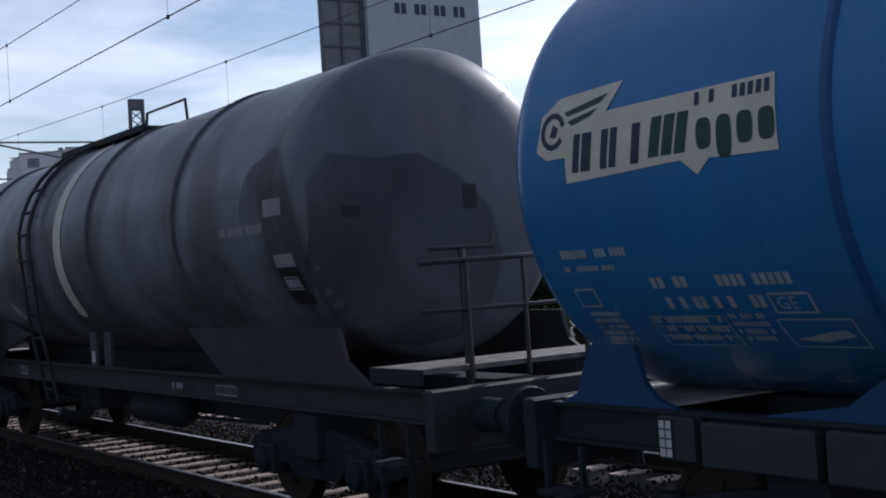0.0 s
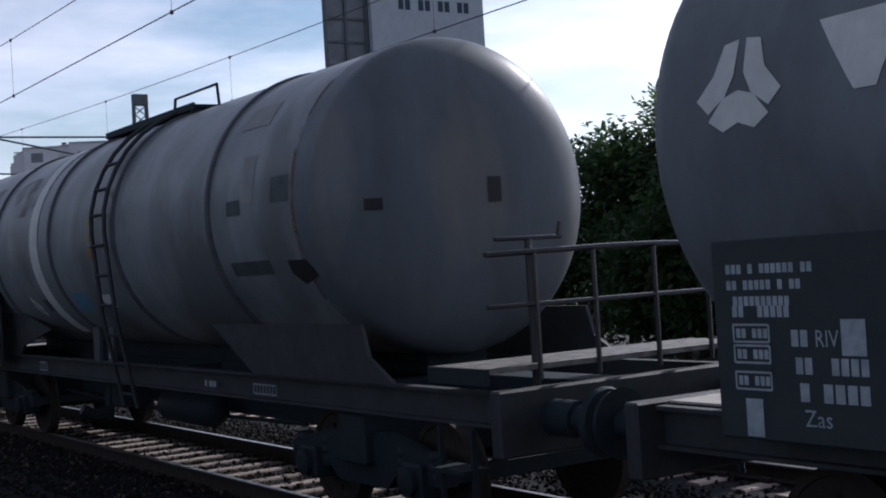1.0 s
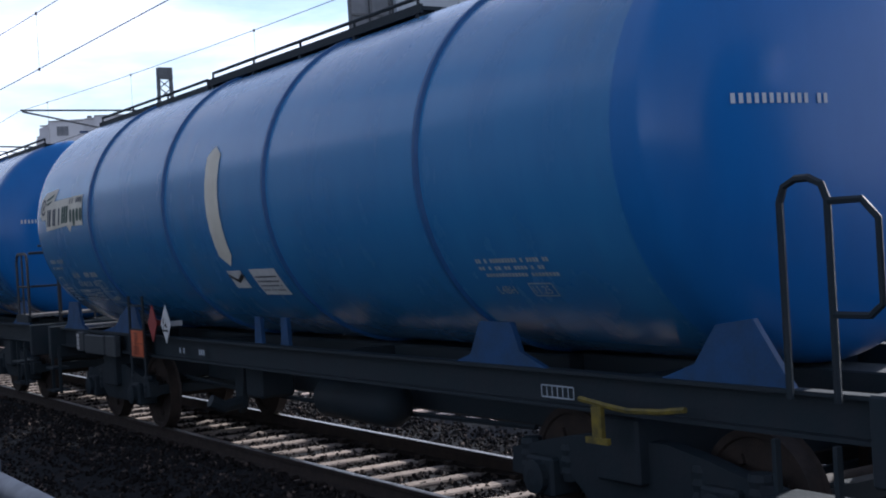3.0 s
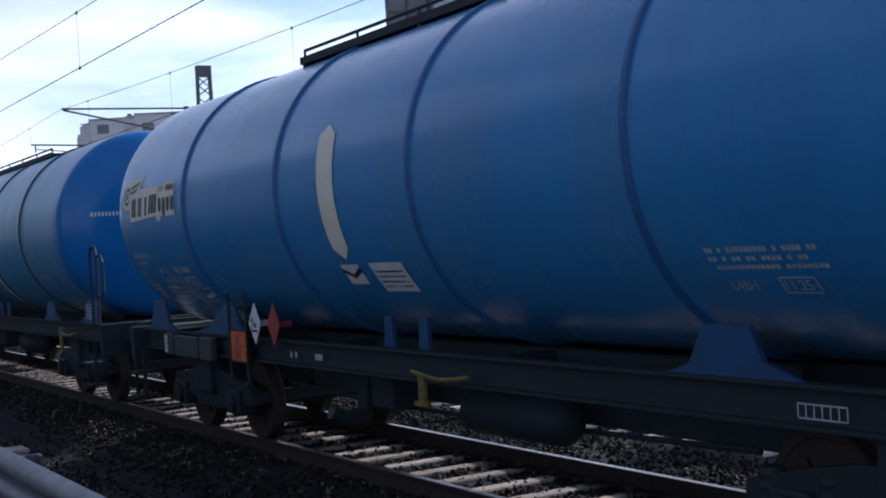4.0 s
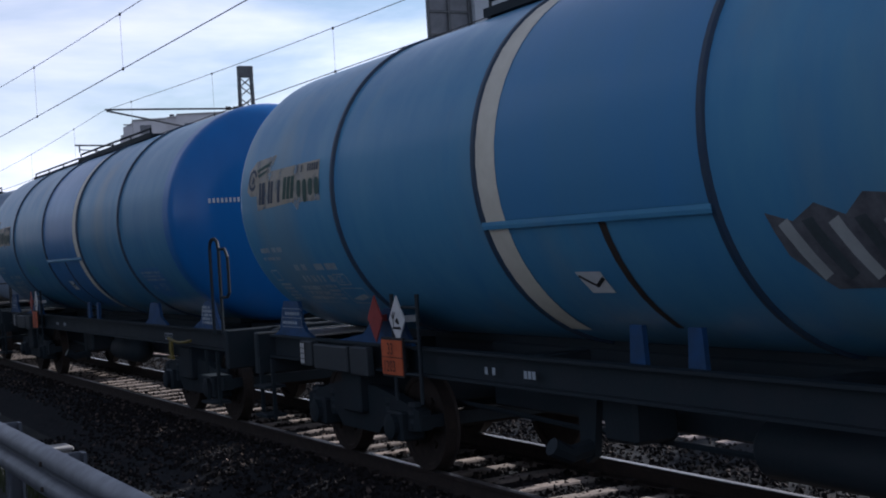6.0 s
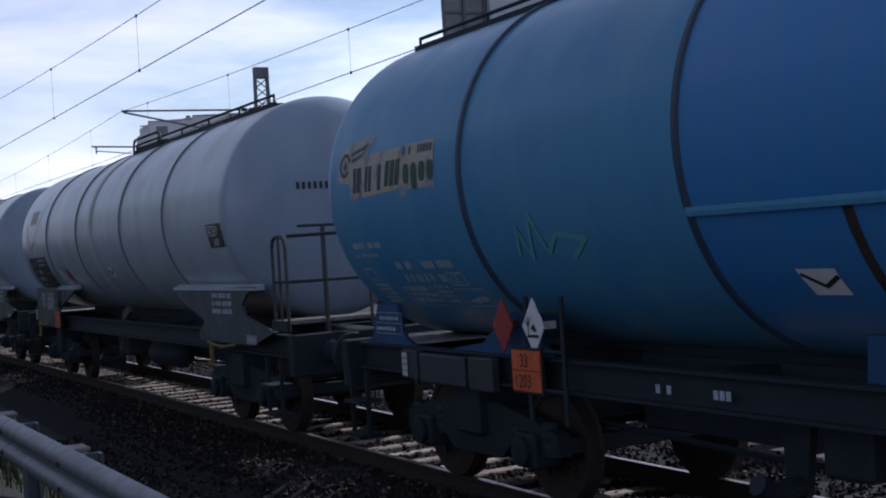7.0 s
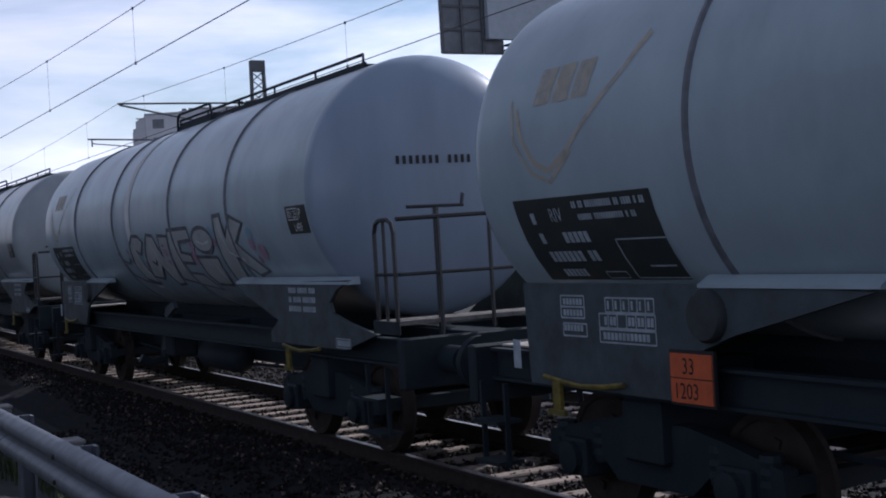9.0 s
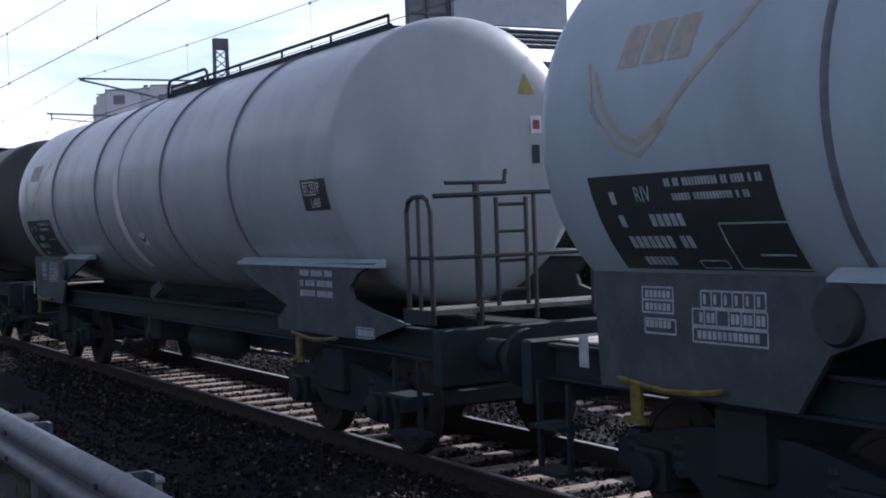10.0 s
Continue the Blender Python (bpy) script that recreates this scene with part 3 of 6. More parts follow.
def hoop(bm, x0, x1, z0, z1, y, r=0.022, c=0.12):
    bar(bm, [(x0, y, z0), (x0, y, z1 - c), (x0 + c * 0.3, y, z1 - c * 0.3), (x0 + c, y, z1), (x1 - c, y, z1), (x1 - c * 0.3, y, z1 - c * 0.3), (x1, y, z1 - c), (x1, y, z0)], r, 6)


def build_platform(wagon, x0, x1, mat, side=True, top=2.36):
    """The end platform: chequered floor, side hoop, end rail with posts and the brake wheel spindle."""
    bm = bmesh.new()
    box(bm, x0, x1, -1.34, -1.30, 1.30, 1.42)
    floor = part("platform_floor", bm, mat, wagon)
    for k in range(6):
        w = (x1 - x0) / 6
        bm = bmesh.new()
        box(bm, x0 + k * w + 0.012, x0 + (k + 1) * w - 0.012, -1.30, 1.32, 1.38, 1.42)
        part("plank", bm, PLANK, floor, "worn grey-brown plank")
    for s in ((-1, 1) if side else ()):
        bm = bmesh.new()
        hoop(bm, x0 + 0.04, x1 - 0.03, 1.30, top, s * 1.30)
        bar(bm, [(x0 + 0.04, s * 1.30, 1.85), (x1 - 0.03, s * 1.30, 1.85)], 0.016, 6)
        bar(bm, [((x0 + x1) / 2, s * 1.30, 1.40), ((x0 + x1) / 2, s * 1.30, top)], 0.018, 6)
        part("side_rail", bm, RAILBAR, wagon)
    bm = bmesh.new()
    bar(bm, [(x1, -1.28, top), (x1, -0.2, top + 0.02), (x1, 0.2, top + 0.02), (x1, 1.28, top)], 0.022, 6)
    part("end_rail", bm, RAILBAR, wagon)
    bm = bmesh.new()
    bar(bm, [(x1, -1.28, 1.85), (x1, 1.28, 1.85)], 0.018, 6)
    part("mid_rail", bm, RAILBAR, wagon)
    for y in (-0.85, -0.3, 0.3, 0.85):
        bm = bmesh.new()
        bar(bm, [(x1, y, 1.3), (x1, y, top)], 0.02, 6)
        part("rail_post", bm, RAILBAR, wagon)
    bm = bmesh.new()
    bar(bm, [(x1 - 0.12, -0.8, 1.2), (x1 - 0.12, -0.8, top + 0.10)], 0.03, 6)
    bar(bm, [(x1 - 0.12, -1.1, top + 0.11), (x1 - 0.12, -0.5, top + 0.11)], 0.018, 6)
    bar(bm, [(x1 - 0.12, -0.52, top + 0.11), (x1 - 0.12, -0.50, top + 0.22)], 0.018, 6)
    part("hand_brake", bm, RAILBAR, wagon)


def build_end_ladder(wagon, x, y0, y1, mat):
    """A ladder up the front end, its stiles bent over the top."""
    top = ZC + R - 0.11
    bm = bmesh.new()
    for y in (y0, y1):
        bar(bm, [(x, y, 1.4), (x, y, top - 0.1), (x - 0.15, y, top + 0.22), (x - 0.6, y, top + 0.26)], 0.02, 6)
    z = 1.7
    while z < top:
        bar(bm, [(x, y0, z), (x, y1, z)], 0.014, 6)
        z += 0.3
    part("end_ladder", bm, mat, wagon)


def build_walkway(wagon, x0, x1, over=0.05, rail=0.11, rows=(-0.36, 0.0, 0.36)):
    """The roof walk: gratings on brackets with a low rail along its edge."""
    z = ZC + R + over
    for y in rows:
        bm = bmesh.new()
        box(bm, x0, x1, y - 0.15, y + 0.15, z - 0.035, z)
        part("grating", bm, FRAME, wagon)
    n_ = max(2, round((x1 - x0) / 1.3))
    for k in range(n_ + 1):
        bm = bmesh.new()
        x = x0 + 0.08 + (x1 - x0 - 0.16) * k / n_
        box(bm, x - 0.03, x + 0.03, -0.52, 0.52, z - 0.16, z - 0.035)
        if rail:
            bar(bm, [(x, -0.50, z - 0.05), (x, -0.50, z + rail)], 0.015, 6)
        part("bracket", bm, FRAME, wagon)
    bm = bmesh.new()
    box(bm, x0, x1, -0.53, -0.50, z - 0.06, z + 0.02)
    if rail:
        bar(bm, [(x0 + 0.08, -0.50, z + rail), (x1 - 0.08, -0.50, z + rail)], 0.018, 6)
    part("walkway_rail", bm, FRAME, wagon)


def build_manhole(wagon, x, paint):
    bm = bmesh.new()
    lathe(bm, [(-0.10, 0.32), (0.04, 0.32), (0.04, 0.38), (0.08, 0.38), (0.11, 0.2), (0.12, 0.0)], "z", 24, (x, 0.1, ZC + R))
    part("manhole", bm, paint, wagon, smooth=40)


def build_plate(wagon, x, y=-1.29, z0=1.0):
    """The orange hazard plate, with its two numbers."""
    bm = bmesh.new()
    box(bm, x - 0.22, x + 0.22, y + 0.006, y + 0.03, z0 - 0.02, z0 + 0.34)
    box(bm, x - 0.03, x + 0.03, y + 0.03, y + 0.16, z0 + 0.05, z0 + 0.25)
    holder = part("hazard_plate", bm, INK, wagon)
    bm = bmesh.new()
    for a_, b_ in ((0.004, 0.154), (0.166, 0.316)):
        box(bm, x - 0.205, x + 0.205, y - 0.004, y + 0.006, z0 + a_ - 0.004, z0 + b_)
    part("orange_face", bm, ORANGE, holder, "orange hazard face")
    bm = bmesh.new()
    letters(bm, "33", x - 0.075, z0 + 0.185, 0.105, 0.85)
    letters(bm, "1203", x - 0.15, z0 + 0.025, 0.105, 0.85)
    upright(bm, y - 0.008)
    tagged(part("numbers", bm, INK, holder, "black numbers 33 and 1203"), kind="stuff")


def build_placard(wagon, x, z, mat, y=-1.28, size=0.22, sign=True, label=""):
    """A diamond placard on its holder."""
    bm = bmesh.new()
    prism(bm, [(x - size * 0.72, z), (x, z - size), (x + size * 0.72, z), (x, z + size)], "y", y, y + 0.012)
    box(bm, x - 0.02, x + 0.02, y + 0.012, y + 0.2, z - 0.03, z + 0.03)
    pl = part("placard", bm, mat, wagon, label)
    if sign:
        bm = bmesh.new()
        k = size / 0.30
        rect(bm, x - 0.10 * k, x - 0.08 * k, z - 0.10 * k, z + 0.10 * k)
        stroke(bm, [(x - 0.14 * k, z + 0.06 * k), (x - 0.09 * k, z), (x - 0.04 * k, z + 0.09 * k)], 0.016 * k)
        poly(bm, [(x - 0.05 * k, z - 0.02 * k), (x + 0.02 * k, z + 0.03 * k), (x + 0.08 * k, z - 0.05 * k), (x + 0.03 * k, z - 0.06 * k)])
        poly(bm, [(x - 0.13 * k, z - 0.12 * k), (x + 0.12 * k, z - 0.12 * k), (x + 0.10 * k, z - 0.085 * k), (x - 0.10 * k, z - 0.09 * k)])
        upright(bm, y - 0.003)
        part("symbol", bm, INK, pl, "black tree and fish symbol")


def build_common(wagon, back, front, bogies, frame_paint):
    build_frame(wagon, frame_paint, back, front, bogies)
    bm = bmesh.new()
    box(bm, back + 0.07, back + 1.15, -1.09, 1.09, 1.245, 1.262, 0.004)
    part("end_deck", bm, DECK, wagon, "worn pale deck plate")
    for x in bogies:
        build_bogie(wagon, x)
    build_brakes(wagon)


def saddle(wagon, outline, mat, y=1.14, label=""):
    """A cradle plate between tank and frame, on both sides."""
    for s in (-1, 1):
        bm = bmesh.new()
        prism(bm, outline, "y", s * y - 0.02, s * y + 0.02)
        part("saddle", bm, mat, wagon, label)


def flat(name, parent, mat, y, draw, label=""):
    bm = bmesh.new()
    draw(bm)
    upright(bm, y)
    ob = part(name, bm, mat, parent, label)
    return tagged(ob, kind="stuff") if name.endswith(("writing", "marks", "grid")) else ob


# -- drawings: logos become plain shapes, lines of writing become bars --
def cream_badge(bm):
    poly(bm, [(-6.02, 0.12), (-5.98, 0.34), (-5.82, 0.44), (-5.24, 0.47), (-5.36, 0.30), (-4.05, 0.32), (-4.03, -0.08), (-4.52, -0.07), (-4.62, -0.15), (-4.74, -0.06), (-5.74, -0.10), (-5.74, 0.06), (-5.92, 0.06)])


def badge_dark(bm):
    for a0, a1, r in ((20, 330, 0.10),):
        stroke(bm, [(-5.86 + r * math.cos(radians(a)), 0.235 + r * math.sin(radians(a))) for a in range(a0, a1, 25)], 0.035)
    poly(bm, [(-5.89, 0.20), (-5.83, 0.19), (-5.81, 0.25), (-5.86, 0.28)])
    for x0, x1 in ((-5.67, -5.61), (-5.59, -5.50), (-5.41, -5.35), (-5.33, -5.27), (-5.14, -5.07)):
        rect(bm, x0, x1, -0.04, 0.19, 0.12)
    bars_text(bm, -4.62, 0.225, 0.07, 10, 4, 0.056, 0.62)


def badge_green(bm):
    poly(bm, [(-5.76, 0.34), (-5.36, 0.41), (-5.42, 0.36), (-5.72, 0.31)])
    poly(bm, [(-5.72, 0.28), (-5.44, 0.33), (-5.50, 0.29), (-5.68, 0.25)])
    for k in range(3):
        rect(bm, -4.99 + k * 0.105, -4.905 + k * 0.105, -0.02, 0.205, 0.18)
    for k in range(4):     # rounded blobs
        x, d = -4.61 + k * 0.150, 0.06 if k == 1 else 0.0
        poly(bm, [(x + 0.06 + 0.056 * math.copysign(abs(math.cos(radians(a))) ** 0.6, math.cos(radians(a))), 0.065 - d / 2 + (0.085 + d / 2) * math.copysign(abs(math.sin(radians(a))) ** 0.6, math.sin(radians(a)))) for a in range(0, 360, 24)])


def blue_rear_writing(bm):
    bars_text(bm, -6.0, -0.57, 0.055, 18, 1, 0.036)
    bars_text(bm, -5.98, -0.66, 0.035, 16, 2, 0.03)
    table(bm, -5.98, -0.92, 0.18, 0.13, 1, 1, 0.014)
    for k in range(5):
        bars_text(bm, -5.96, -1.0 - 0.055 * k, 0.035, 10, 20 + k, 0.028)
    bars_text(bm, -5.25, -0.80, 0.075, 2, 3, 0.06), bars_text(bm, -5.06, -0.80, 0.075, 2, 5, 0.06)
    bars_text(bm, -4.72, -0.80, 0.075, 10, 6, 0.055)
    bars_text(bm, -5.2, -0.95, 0.085, 14, 7, 0.055)
    table(bm, -4.40, -0.99, 0.28, 0.13, 1, 1, 0.016)
    letters(bm, "GE", -4.36, -0.965, 0.085)
    for k in range(3):
        bars_text(bm, -5.42, -1.06 - 0.075 * k, 0.05, 16, 30 + k, 0.036)
    table(bm, -5.44, -1.26, 0.62, 0.25, 4, 3, 0.008)
    for k in range(4):
        bars_text(bm, -4.78, -1.03 - 0.06 * k, 0.038, 9, 40 + k, 0.03)
    table(bm, -4.44, -1.26, 0.5, 0.22, 1, 1, 0.012)
    poly(bm, [(-4.40, -1.20), (-4.15, -1.14), (-4.02, -1.12), (-3.98, -1.17), (-4.2, -1.22)])


def front_writing(bm):
    bars_text(bm, 4.83, -0.78, 0.035, 24, 8, 0.037)
    bars_text(bm, 4.83, -0.84, 0.03, 20, 9, 0.04)
    bars_text(bm, 4.87, -0.90, 0.03, 22, 10, 0.04)
    letters(bm, "L4BH", 4.90, -1.06, 0.075, 0.9)
    table(bm, 5.31, -1.08, 0.27, 0.115, 1, 1, 0.012)
    letters(bm, "11.25", 5.335, -1.06, 0.075, 0.95)


def front_writing_small(bm):
    for k in range(5):
        bars_text(bm, 5.98 + 0.02 * k, -0.76 - 0.062 * k, 0.034, 17 - k % 2, 150 + k, 0.034)


def wagon_blue(paint, old, platform, swap=False, hoops=FRAME, stripe=0.35, front=6.85, rear_stripe=False, patch=PATCH, patch_low=-0.43):
    barrel(1.47, 2.725, -0.04) if old else barrel(1.50, 2.735)
    wagon = thing("tank_wagon", "faded blue tank wagon with a cream badge, running past" if old else "glossy blue tank wagon with a cream badge, running past", "tank wagon", "tank wagons of the train")
    build_tank(wagon, paint, BLUE_END, 6.20 if old else 6.15, front, 0.45, 0.2)
    hoops_x = (-3.6, -0.83, 1.83, 4.43) if old and not rear_stripe else (-3.72, -1.04, 1.63, 4.38)
    for x in hoops_x:
        build_ring(wagon, x, OLD_SEAM if old else BLUE_SEAM)
    build_common(wagon, -6.5, 8.4, (-4.4, 6.1), FRAME)
    build_walkway(wagon, -2.4 if platform else -1.9, 1.6 if platform else 3.0, 0.0, 0.085)
    build_walkway(wagon, 1.62 if platform else -6.15, 6.85 if platform else -1.92, -0.055, 0.085, (-0.34,))
    build_manhole(wagon, 0.3, paint)
    # cradles
    steel = BLUEFRAME
    saddle(wagon, [(-6.42, 1.22), (-6.2, 1.30), (-6.05, 1.62), (-5.62, 1.62), (-5.55, 1.40), (-5.45, 1.30), (-5.2, 1.22)], steel)
    saddle(wagon, [(-4.6, 1.24), (-4.0, 1.32), (-3.78, 1.46), (-3.5, 1.58), (-3.2, 1.58), (-3.1, 1.40), (-2.95, 1.24)], steel)
    saddle(wagon, [(4.25, 1.24), (4.45, 1.30), (4.6, 1.55), (5.0, 1.55), (5.1, 1.34), (5.4, 1.24)], steel)
    saddle(wagon, [(6.6, 1.24), (6.9, 1.34), (7.1, 1.58), (7.4, 1.62), (7.68, 1.24)], steel)
    for x in (0.22, 0.86):
        saddle(wagon, [(x - 0.09, 1.22), (x - 0.07, 1.50), (x + 0.07, 1.50), (x + 0.09, 1.22)], steel, 1.0)
    # equipment on the solebar
    bm = bmesh.new()
    box(bm, -4.95, -4.12, -1.30, -1.21, 0.94, 1.20, 0.015)
    part("equipment_box", bm, DARKPANEL, wagon)
    bm = bmesh.new()
    box(bm, -4.05, -3.66, -1.30, -1.21, 0.93, 1.21, 0.015)
    part("equipment_box", bm, DARKPANEL, wagon)
    flat("label_plate", wagon, DECAL_WHITE, -1.305, lambda b: [rect(b, -5.28, -5.17, 0.98, 1.20)], "white grid label")
    flat("label_grid", wagon, INK, -1.308, lambda b: table(b, -5.28, 0.98, 0.11, 0.22, 2, 4, 0.008))
    bm = bmesh.new()
    box(bm, -5.30, -5.0, -1.30, -1.21, 0.96, 1.22, 0.01)
    part("label_holder", bm, DARKPANEL, wagon)
    bm = bmesh.new()
    for x in (-3.12, -2.62):
        bar(bm, [(x, -1.26, 0.75), (x, -1.26, 1.72)], 0.02, 6)
    for z in (1.0, 1.3, 1.6):
        bar(bm, [(-3.12, -1.26, z), (-2.62, -1.26, z)], 0.015, 6)
    part("side_ladder", bm, FRAME, wagon)
    build_plate(wagon, -3.12 if old else -2.8, z0=0.985)
    red, white = (-3.46, -3.0) if old else ((-1.82, -2.33) if swap else (-2.25, -1.8))
    build_placard(wagon, red, 1.49 if old else 1.40, RED, sign=False, label="red flame placard")
    build_placard(wagon, white, 1.49 if old else 1.40, DECAL_WHITE, label="white environment placard")
    build_lever(wagon, 1.2, 2.1) if swap else build_lever(wagon, 6.0, 7.0)
    build_step(wagon, 7.95)
    build_step(wagon, -6.1, 0.36)
    # paint work
    badge = decal("badge", wagon, LOGO_GOLD if old else CREAM, cream_badge, 0.006, "cream company badge")
    decal("badge_print", badge, LOGO_DARK, badge_dark, 0.009)
    decal("badge_letters", badge, LOGO_GREEN, badge_green, 0.009)
    decal("rear_writing", wagon, WORN_WHITE, blue_rear_writing, 0.006, "white stencilled data block")
    if old:
        decal("fresh_field", wagon, FIELD, lambda b: poly(b, [(4.74, -0.70), (5.72, -0.68), (5.86, -0.92), (5.80, -1.22), (5.10, -1.24), (4.80, -1.05)]), 0.004, "brighter blue repainted field")
    decal("front_writing", wagon, WORN_WHITE, front_writing, 0.006, "white stencilled lines")
    if hoops is ORANGE_BAR:
        decal("side_writing", wagon, WORN_WHITE, front_writing_small, 0.006, "white stencilled lines")
    on_dish("end_number", wagon, DECAL_WHITE, lambda b: bars_text(b, -1.12, 2.86, 0.06, 15, 14, 0.054, 0.55), front, 0.45, label="white stencilled number bars")
    flat("frame_writing", wagon, WORN_WHITE, -1.204, lambda b: [bars_text(b, -1.6, 1.07, 0.06, 3, 15, 0.06), bars_text(b, -1.0, 1.07, 0.06, 3, 16, 0.06), bars_text(b, -4.0, 1.07, 0.05, 7, 17, 0.045), table(b, 5.4, 1.05, 0.36, 0.08, 6, 1, 0.01)])
    if old:
        p0, p1 = hoops_x[1] + 0.03, hoops_x[2] - 0.03
        decal("repainted_patch", wagon, patch, lambda b: rect(b, p0, p1, patch_low, 2.3), 0.004, "brighter blue repainted patch")
        decal("stripe", wagon, CREAM, lambda b: rect(b, p0 if rear_stripe else p1 - 0.30, p0 + 0.28 if rear_stripe else p1 - 0.02, -1.6, 1.9), 0.008, "cream upright stripe")
        bm = bmesh.new()
        rect(bm, p0 - 0.03, p1 + 0.03, -0.46, -0.43)
        on_tank(bm, 0.03)
        bmesh.ops.solidify(bm, geom=bm.faces[:], thickness=0.03)
        part("cladding_strip", bm, paint, wagon)
        bm = bmesh.new()
        rect(bm, 0.42, 0.50, -1.5, -0.46)
        on_tank(bm, 0.006)
        part("rust_run", bm, RUST, wagon, "brown run-down stain")
        decal("flow_sign", wagon, DECAL_WHITE, lambda b: poly(b, [(-0.14, -0.88), (0.17, -0.88), (0.18, -1.08), (-0.10, -1.08)]), 0.008)
        decal("flow_mark", wagon, INK, lambda b: stroke(b, [(-0.11, -0.92), (0.03, -1.01), (0.16, -0.94)], 0.03), 0.011)
        flat("rear_saddle_writing", wagon, WORN_WHITE, -1.164, lambda b: [table(b, -6.10, 1.34, 0.56, 0.20, 2, 2, 0.006), bars_text(b, -6.08, 1.47, 0.032, 7, 160, 0.07), bars_text(b, -6.08, 1.37, 0.032, 6, 161, 0.07)])
        flat("saddle_writing", wagon, WORN_WHITE, -1.164, lambda b: [bars_text(b, 7.0, 1.50 - 0.05 * k, 0.034, 11, 50 + k, 0.036) for k in range(5)])
    else:
        decal("stripe", wagon, CREAM, lambda b: poly(b, [(stripe - 0.17, 0.44), (stripe, 0.54), (stripe + 0.17, 0.44), (stripe + 0.17, -0.60), (stripe + 0.02, -0.72), (stripe - 0.15, -0.60)]), 0.008, "cream pointed stripe")
        decal("flow_sign", wagon, DECAL_WHITE, lambda b: rect(b, stripe - 0.17, stripe + 0.18, -0.99, -0.77), 0.008)
        decal("flow_mark", wagon, INK, lambda b: stroke(b, [(stripe - 0.16, -0.83), (stripe, -0.90), (stripe + 0.17, -0.83)], 0.045), 0.011)
        notice = decal("notice", wagon, DECAL_WHITE, lambda b: rect(b, stripe + 0.40, stripe + 1.0, -1.08, -0.76), 0.008, "white safety notice")
        decal("notice_writing", notice, LOGO_DARK, lambda b: [bars_text(b, stripe + 0.45, -0.86 - 0.055 * k, 0.018, 14, 60 + k, 0.036) for k in range(4)], 0.011)
    if platform:
        build_platform(wagon, 7.72 if old else 7.6, 8.38 if old else 8.3, FRAME)
        build_end_ladder(wagon, front + 0.57, 0.12, 0.54, BLUEFRAME)
        on_dish("warning_sign", wagon, YELLOW, lambda b: poly(b, [(0.70, 3.30), (0.84, 3.30), (0.77, 3.42)]), front, 0.45, label="yellow warning triangle")
        on_dish("warning_sign", wagon, YELLOW, lambda b: rect(b, 0.71, 0.83, 3.06, 3.22), front, 0.45, label="yellow warning square")
    else:
        bm = bmesh.new()
        hoop(bm, 7.75, 8.08, 1.2, 2.38, -1.26)
        bar(bm, [(8.08, -1.26, 2.25), (8.30, -1.26, 2.25), (8.40, -1.26, 2.15), (8.40, -1.26, 1.72), (8.32, -1.26, 1.66), (8.08, -1.26, 1.66)], 0.02, 6)
        part("grab_rail", bm, hoops, wagon)
    return wagon


def side_panel_writing(bm):
    for k in range(3):
        bars_text(bm, -5.95, 2.02 - 0.085 * k, 0.05, 15 - 2 * k, 70 + k, 0.04)
    bars_text(bm, -5.92, 1.79, 0.06, 9, 74, 0.045)
    for z, h in ((1.66, 0.09), (1.55, 0.09), (1.41, 0.09)):
        table(bm, -5.92, z, 0.25, h, 1, 1, 0.012)
        bars_text(bm, -5.90, z + 0.02, 0.05, 6, 75, 0.038)
    bars_text(bm, -5.52, 1.64, 0.085, 2, 76, 0.06), letters(bm, "RIV", -5.36, 1.64, 0.085, 0.85), bars_text(bm, -5.50, 1.50, 0.085, 2, 77, 0.06), bars_text(bm, -5.33, 1.50, 0.085, 5, 79, 0.06)
    bars_text(bm, -5.48, 1.36, 0.095, 9, 78, 0.075), letters(bm, "Zas", -5.46, 1.235, 0.085)
    rect(bm, -5.20, -5.05, 1.60, 1.78)
    table(bm, -4.55, 2.08, 0.72, 0.07, 3, 1, 0.012), table(bm, -4.64, 1.99, 0.80, 0.08, 4, 1, 0.012)
    for k, ch in enumerate("ABC"):
        letters(bm, ch, -4.47 + 0.24 * k, 2.09, 0.05)
        bars_text(bm, -4.50 + 0.22 * k, 2.0, 0.05, 4, 80 + k, 0.045)
    bars_text(bm, -4.5, 1.84, 0.04, 12, 84, 0.045)
    rect(bm, -5.86, -5.74, 1.16, 1.36)
    table(bm, -4.62, 1.17, 0.36, 0.17, 1, 1, 0.014)
    poly(bm, [(-4.52, 1.19), (-4.30, 1.26), (-4.30, 1.30), (-4.50, 1.24)])
    table(bm, -4.95, 1.22, 0.27, 0.07, 1, 1, 0.012), bars_text(bm, -4.92, 1.235, 0.04, 6, 85, 0.04)


